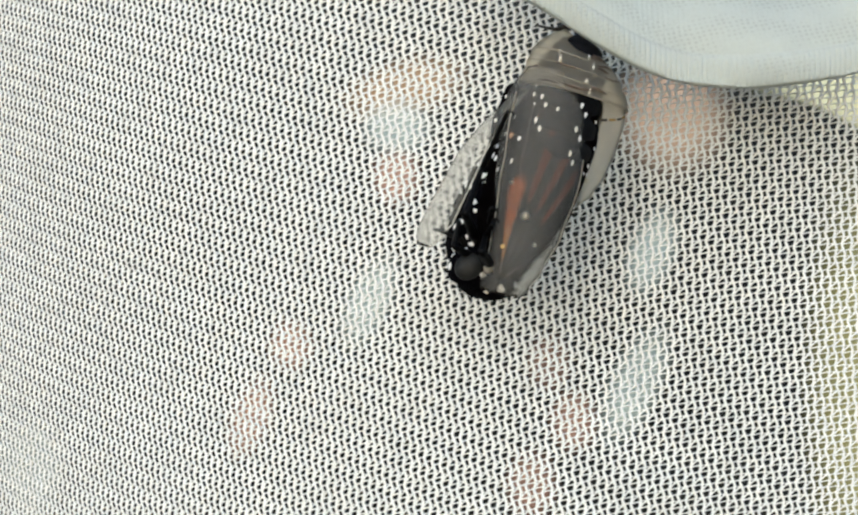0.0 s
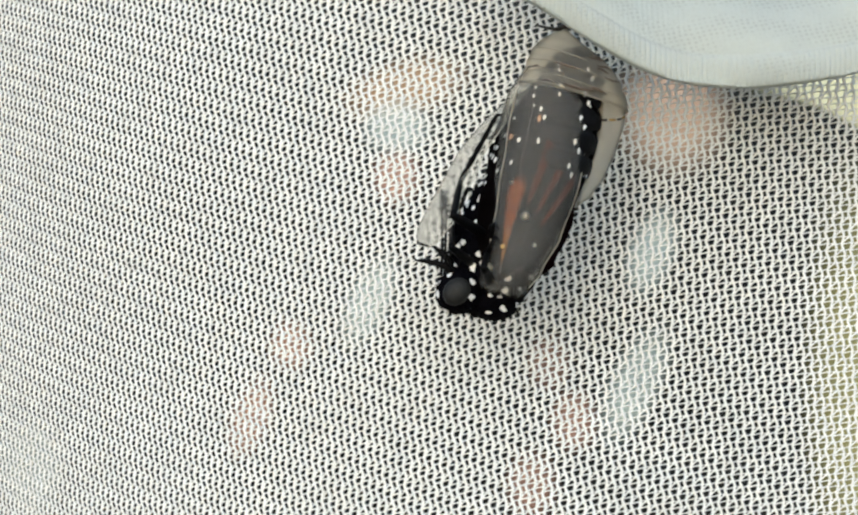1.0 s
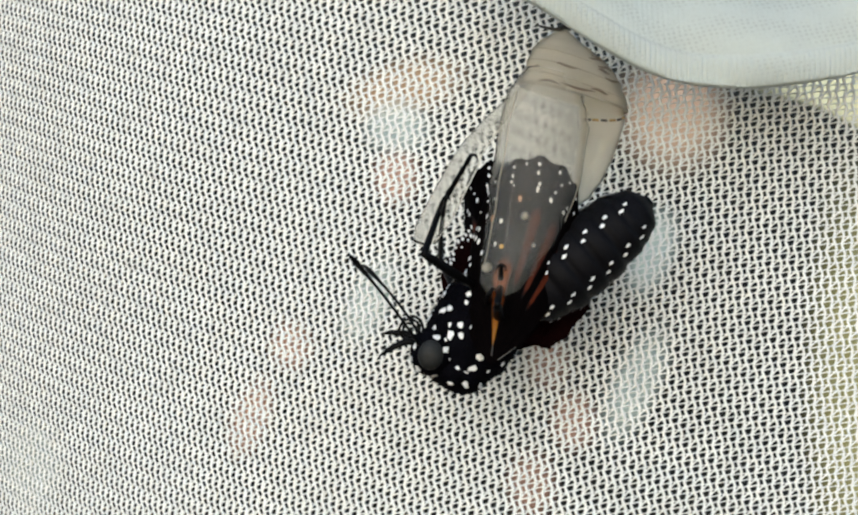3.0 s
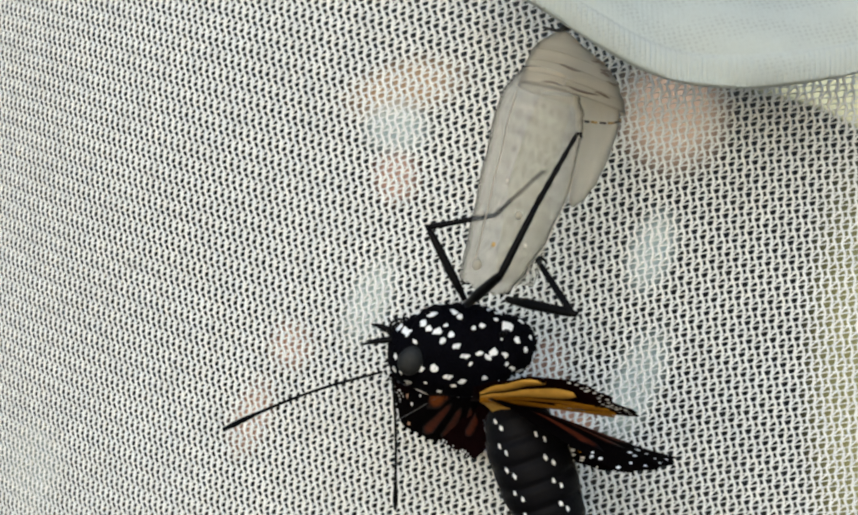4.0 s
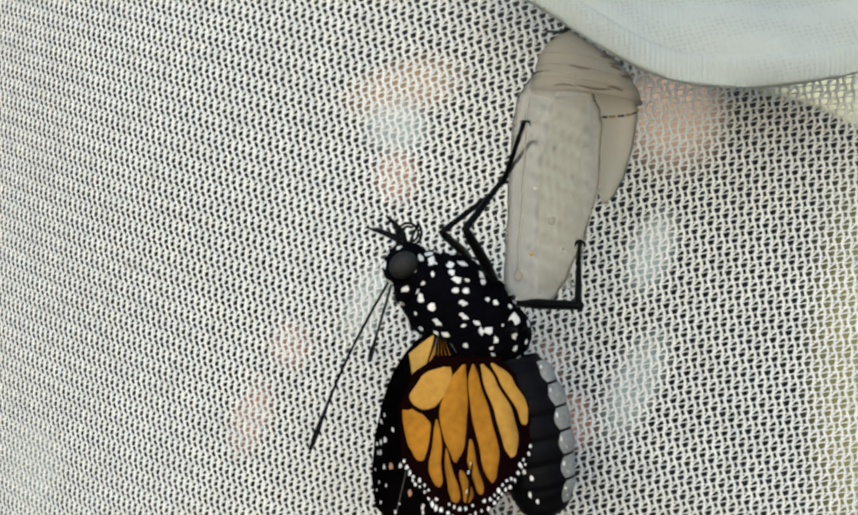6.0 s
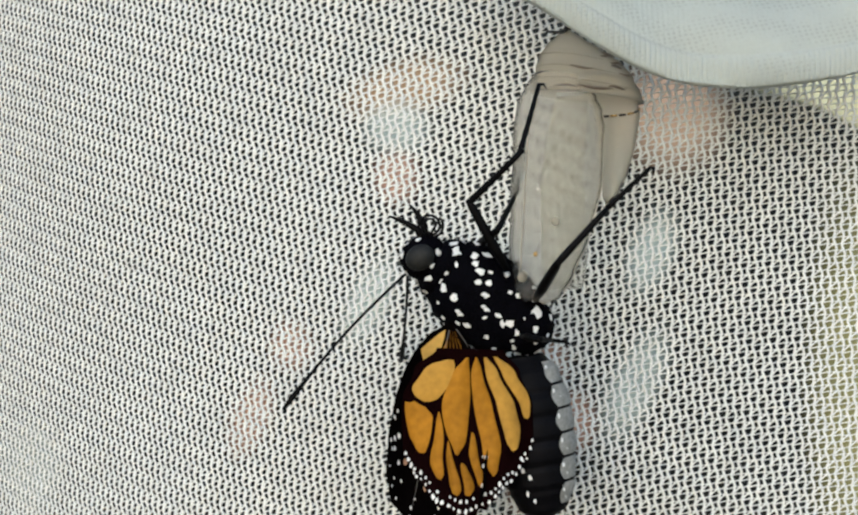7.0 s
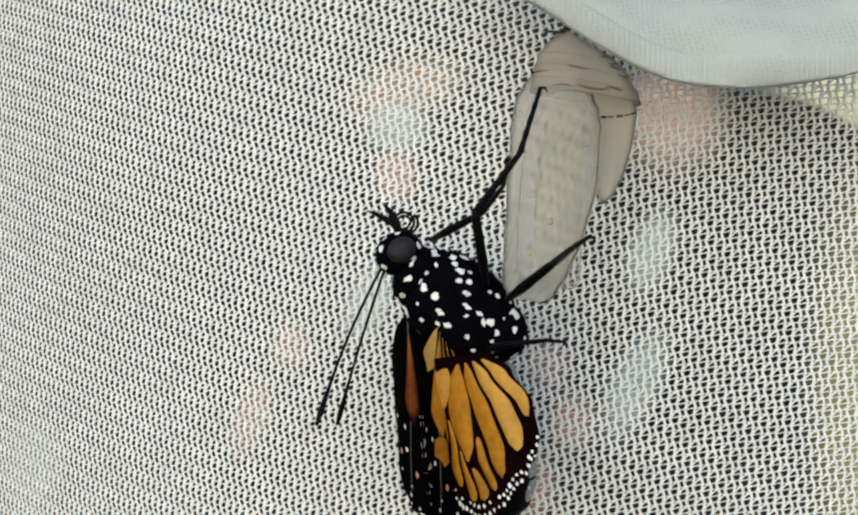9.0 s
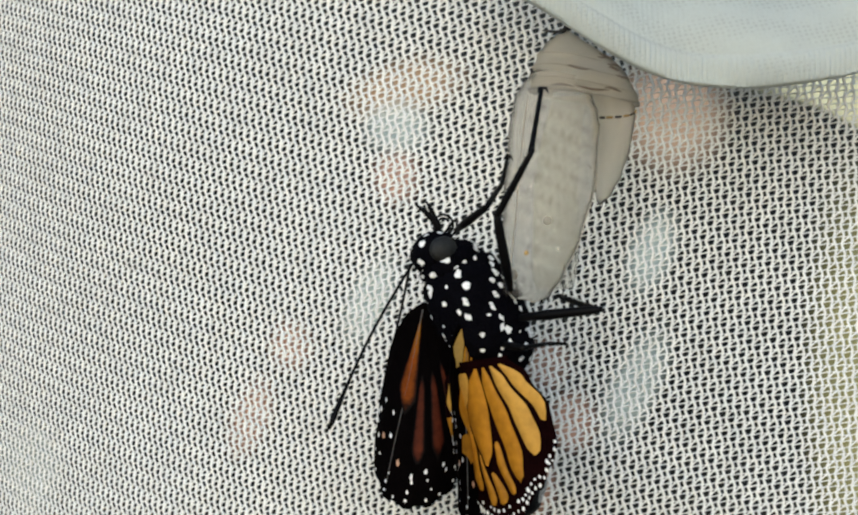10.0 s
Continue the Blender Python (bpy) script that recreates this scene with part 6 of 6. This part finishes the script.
    rows = [
        (0, 2.04, -0.7, -1.47, 6.17, 9.3, 11.73), (0.5, 1.54, -0.7, -2.46, 3.64, 9.3, 7.74), (1, 1.04, -0.7, -3.46, 1.12, 9.3, 3.75), 
        (1.5, 1, -0.7, -3.96, 1.06, 9.3, 3.75), (2, 0.85, -0.7, -5.32, 1.04, 9.3, 4.15), (2.5, 0.7, -0.7, -6.69, 1.01, 9.3, 4.55), 
        (2.7, 1.04, -0.7, -6.94, 1.01, 9.3, 4.28), (3, -0.2, -0.7, -8.93, -4.82, -10.7, -2.29), (3.25, -1.63, -0.7, -10.25, -8.3, -10.7, -7.39), 
        (3.5, -3.06, -0.7, -11.58, -11.77, -10.7, -12.49), (3.8, -4.78, -0.7, -13.16, -15.94, -10.7, -18.61), 
        (3.87, -4.6, -0.7, -12.2, -16.02, -10.7, -17.03), (3.93, -4.45, -0.7, -11.38, -16.09, -10.7, -15.68), 
        (4, -4.28, -0.7, -10.42, -16.17, -10.7, -14.11), (4.1, -3.23, -0.7, -8.93, -16.63, -7.84, -15.19), 
        (4.2, -2.19, -0.7, -7.44, -17.62, -0.7, -16.79), (4.3, -4.06, -0.7, -8.81, -15.96, -9.53, -15.47), 
        (4.4, -5.92, -0.7, -10.18, -15.25, -10.7, -15.04), (4.5, -4.93, -0.7, -6.34, -19.71, -0.7, -15.6), 
        (4.55, -2.36, -0.7, -5.65, -15.55, -2.98, -16.24), (4.6, 0.2, -0.7, -4.95, -11.77, -2.24, -17.21), 
        (4.65, -1.62, -0.7, -4.08, -14.16, -4.16, -14.91), (4.7, -3.43, -0.7, -3.21, -16.63, -4.85, -12.79), 
        (5, -4.93, -0.7, -4.2, -7.51, -10.7, -16.43), (5.5, -3.93, -0.7, -3.46, -7.28, -9.71, -16.78), (5.7, -3.28, -0.7, -2.21, -7.17, -0.7, -19.63), 
        (6.2, -3.58, -0.7, -1.65, -10.79, -7.9, -14.73), (6.8, -3.93, -0.7, -0.97, -15.52, -8.31, -9.97), 
        (7, -1.44, -0.7, -0.87, -12.54, -4.6, -13.05), (7.25, -1.52, -0.7, -0.55, -10.99, -6.46, -13.12), 
        (7.5, -1.59, -0.7, -0.22, -9.54, -7.47, -13.26), (7.75, -1.14, -0.7, -0.22, -9.62, -6.27, -13.62), 
        (8, -0.7, -0.7, -0.22, -9.73, -4.67, -14.01), (8.3, -0.45, -0.7, -0.47, -9.58, -5.47, -13.84), (8.5, -0.2, -0.7, -0.72, -9.28, -6.27, -13.71), 
        (8.55, 2.91, -0.7, -0.6, -5.76, -5.77, -14.19), (8.6, 6.02, -0.7, -0.47, -2.22, -5.05, -14.7), (8.65, 2.36, -0.7, -0.72, -6.99, -5.29, -14.07), 
        (8.7, -1.29, -0.7, -0.97, -11.78, -4.99, -13.5), (8.75, -1.19, -0.7, -1.22, -12.2, -4.31, -13.61), 
        (8.8, -1.09, -0.7, -1.47, -12.65, -3.36, -13.75), (8.85, -2.64, -0.7, -1.59, -11.06, -8.05, -13.84), 
        (8.9, -4.18, -0.7, -1.72, -9.74, -9.92, -14.19), (9, -4.08, -0.7, -0.47, -9.31, -9.42, -13.54), (9.1, -2.39, -0.7, -0.35, -9.51, -7.17, -14), 
        (9.2, -0.7, -0.7, -0.22, -9.92, -1.82, -14.79), (9.35, -1.39, -0.7, -0.35, -8.04, -6.67, -14.53), 
        (9.5, -2.09, -0.7, -0.47, -6.41, -8.39, -14.59), (9.8, -1.34, -0.7, -0.37, -7.56, -7.19, -14.48), 
        (10, -1.44, -0.7, -0.47, -8.37, -7.18, -14.24), 
    ]
    walk(antenna_a, [(r[0], inv[r[0]] @ rod(r[1:4], r[4:7])) for r in rows])
    rows = [
        (0, 2.31, 0.7, -1.48, 6.49, 10.7, 11.29), (0.5, 1.81, 0.7, -2.49, 4, 10.7, 7.27), (1, 1.31, 0.7, -3.49, 1.5, 10.7, 3.25), 
        (1.5, 1.21, 0.7, -3.99, 1.5, 10.7, 3.78), (2, 1.06, 0.7, -5.38, 1.45, 10.7, 4.05), (2.5, 0.9, 0.7, -6.76, 1.4, 10.7, 4.32), 
        (2.7, 1.31, 0.7, -7.01, 1.5, 10.7, 4.32), (3, 0.3, 0.7, -9.02, -4.51, 10.7, -3.19), (3.25, -1.27, 0.7, -10.35, -6.85, 10.7, -8.06), 
        (3.5, -2.84, 0.7, -11.69, -9.2, 10.7, -12.92), (3.8, -4.72, 0.7, -13.29, -12.02, 10.7, -18.75), (3.87, -4.23, 0.7, -12.5, -8.98, 10.7, -20.54), 
        (3.93, -3.81, 0.7, -11.82, -6.37, 10.7, -22.07), (4, -3.32, 0.7, -11.03, -3.33, 10.7, -23.85), (4.1, -2.64, 0.7, -11.03, -4.19, 10.7, -17.81), 
        (4.2, -1.96, 0.7, -11.03, -5.04, 10.7, -11.78), (4.3, -3.89, 0.7, -10.73, -10.81, 10.7, -16.47), 
        (4.4, -5.83, 0.7, -10.42, -16.58, 10.7, -21.17), (4.5, -5.22, 0.7, -6.51, -7.08, 10.7, -11.51), (4.55, -4.79, 0.7, -5.75, -6.44, 10.7, -10.91), 
        (4.6, -4.35, 0.7, -5, -5.79, 10.7, -10.3), (4.65, -3.91, 0.7, -4.25, -5.15, 10.7, -9.7), (4.7, -3.47, 0.7, -3.49, -4.51, 10.7, -9.09), 
        (5, -4.72, 0.7, -4.5, -6.65, 6.98, -21.71), (5.5, -4.57, 0.7, -4.25, -3.76, 6.45, -21.64), (5.7, -3.22, 0.7, -2.49, -3.43, 10.7, -6.95), 
        (6.2, -3.49, 0.7, -1.85, -6.92, 10.7, -8.9), (6.8, -3.82, 0.7, -1.08, -11.11, 10.7, -11.24), (7, -1.96, 0.7, -1.48, -2.52, 10.7, -7.49), 
        (7.25, -1.96, 0.7, -0.93, -2.84, 10.7, -7.22), (7.5, -1.96, 0.7, -0.38, -3.17, 10.7, -6.95), (7.75, -1.21, 0.7, -0.43, -2.76, 10.7, -7.49), 
        (8, -0.45, 0.7, -0.48, -2.36, 10.7, -8.02), (8.3, 0.3, 0.7, -0.48, 0.05, 10.7, -12.85), (8.5, 0.8, 0.7, -0.48, 1.66, 10.47, -16.05), 
        (8.55, 5.02, 0.7, -0.48, 9.23, 9.37, -16.2), (8.6, 9.24, 0.7, -0.48, 16.54, 6.84, -16.2), (8.65, 3.77, 0.7, -0.85, 7.43, 10.7, -10.7), 
        (8.7, -1.71, 0.7, -1.23, -2.09, 10.7, -4.8), (8.75, -1.33, 0.7, -1.36, -1.96, 10.7, -4.8), (8.8, -0.95, 0.7, -1.48, -1.82, 10.7, -4.8), 
        (8.85, -2.54, 0.7, -1.61, -5.9, 10.7, -10.57), (8.9, -4.12, 0.7, -1.73, -9.97, 10.55, -16.32), (9, -3.97, 0.7, -0.73, -9.07, 7.92, -16.84), 
        (9.1, -2.21, 0.7, -0.48, -4.59, 10.7, -12.05), (9.2, -0.45, 0.7, -0.23, 0.05, 10.7, -6.95), (9.35, -1.21, 0.7, -0.4, -3.22, 10.7, -12.18), 
        (9.5, -1.96, 0.7, -0.58, -6.35, 7.37, -17.04), (9.8, -1.31, 0.7, -0.48, -5.37, 7.66, -16.92), (10, -1.71, 0.7, -0.63, -3.22, 10.7, -7.22), 
    ]
    walk(antenna_b, [(r[0], inv[r[0]] @ rod(r[1:4], r[4:7])) for r in rows])
    rows = [
        (0, 12.2, 0, 20.93, 255, 0), (2.7, 12.2, 0, 20.93, 255, 0), (3.8, 12.2, 0, 20.83, 255, 8), (4, 12.2, 0, 20.83, 254, 8), 
        (4.2, 12.2, 0, 20.78, 257, 8), (4.4, 12.2, 0, 20.78, 255, 8), (4.5, 12.3, 0, 20.78, 256, 8), (4.7, 12.45, 0, 20.78, 261, 8), 
        (5, 12.55, 0, 20.78, 263, 6), (5.7, 12.55, 0, 20.78, 263, 6), (6.8, 12.55, 0, 20.78, 263, 6), (7, 12.55, 0, 20.78, 264, 6), 
        (7.5, 12.45, 0, 20.78, 262, 6), (8.5, 12.45, 0, 20.78, 262, 6), (8.6, 12.45, 0, 20.78, 263, 6), (10, 12.45, 0, 20.78, 262, 6), 
    ]
    walk(shell, [(r[0], turned(*r[1:])) for r in rows])
    walk(shell_flap, [(t, pose(0, 0, 0, 0, a, b)) for t, a, b in ((0, 0, 0), (2.7, 0, 0), (3.8, 4, 0), (3.9, -10, 20), (4.0, -24, 40), (10, -24, 40))])
    walk(shell_case, [(t, pose(0, 0, 0, 0, a, b)) for t, a, b in ((0, 0, 0), (2.7, 0, 0), (3.8, 3, 0), (4.6, 3, 0), (10, 3, 0))])


motions()
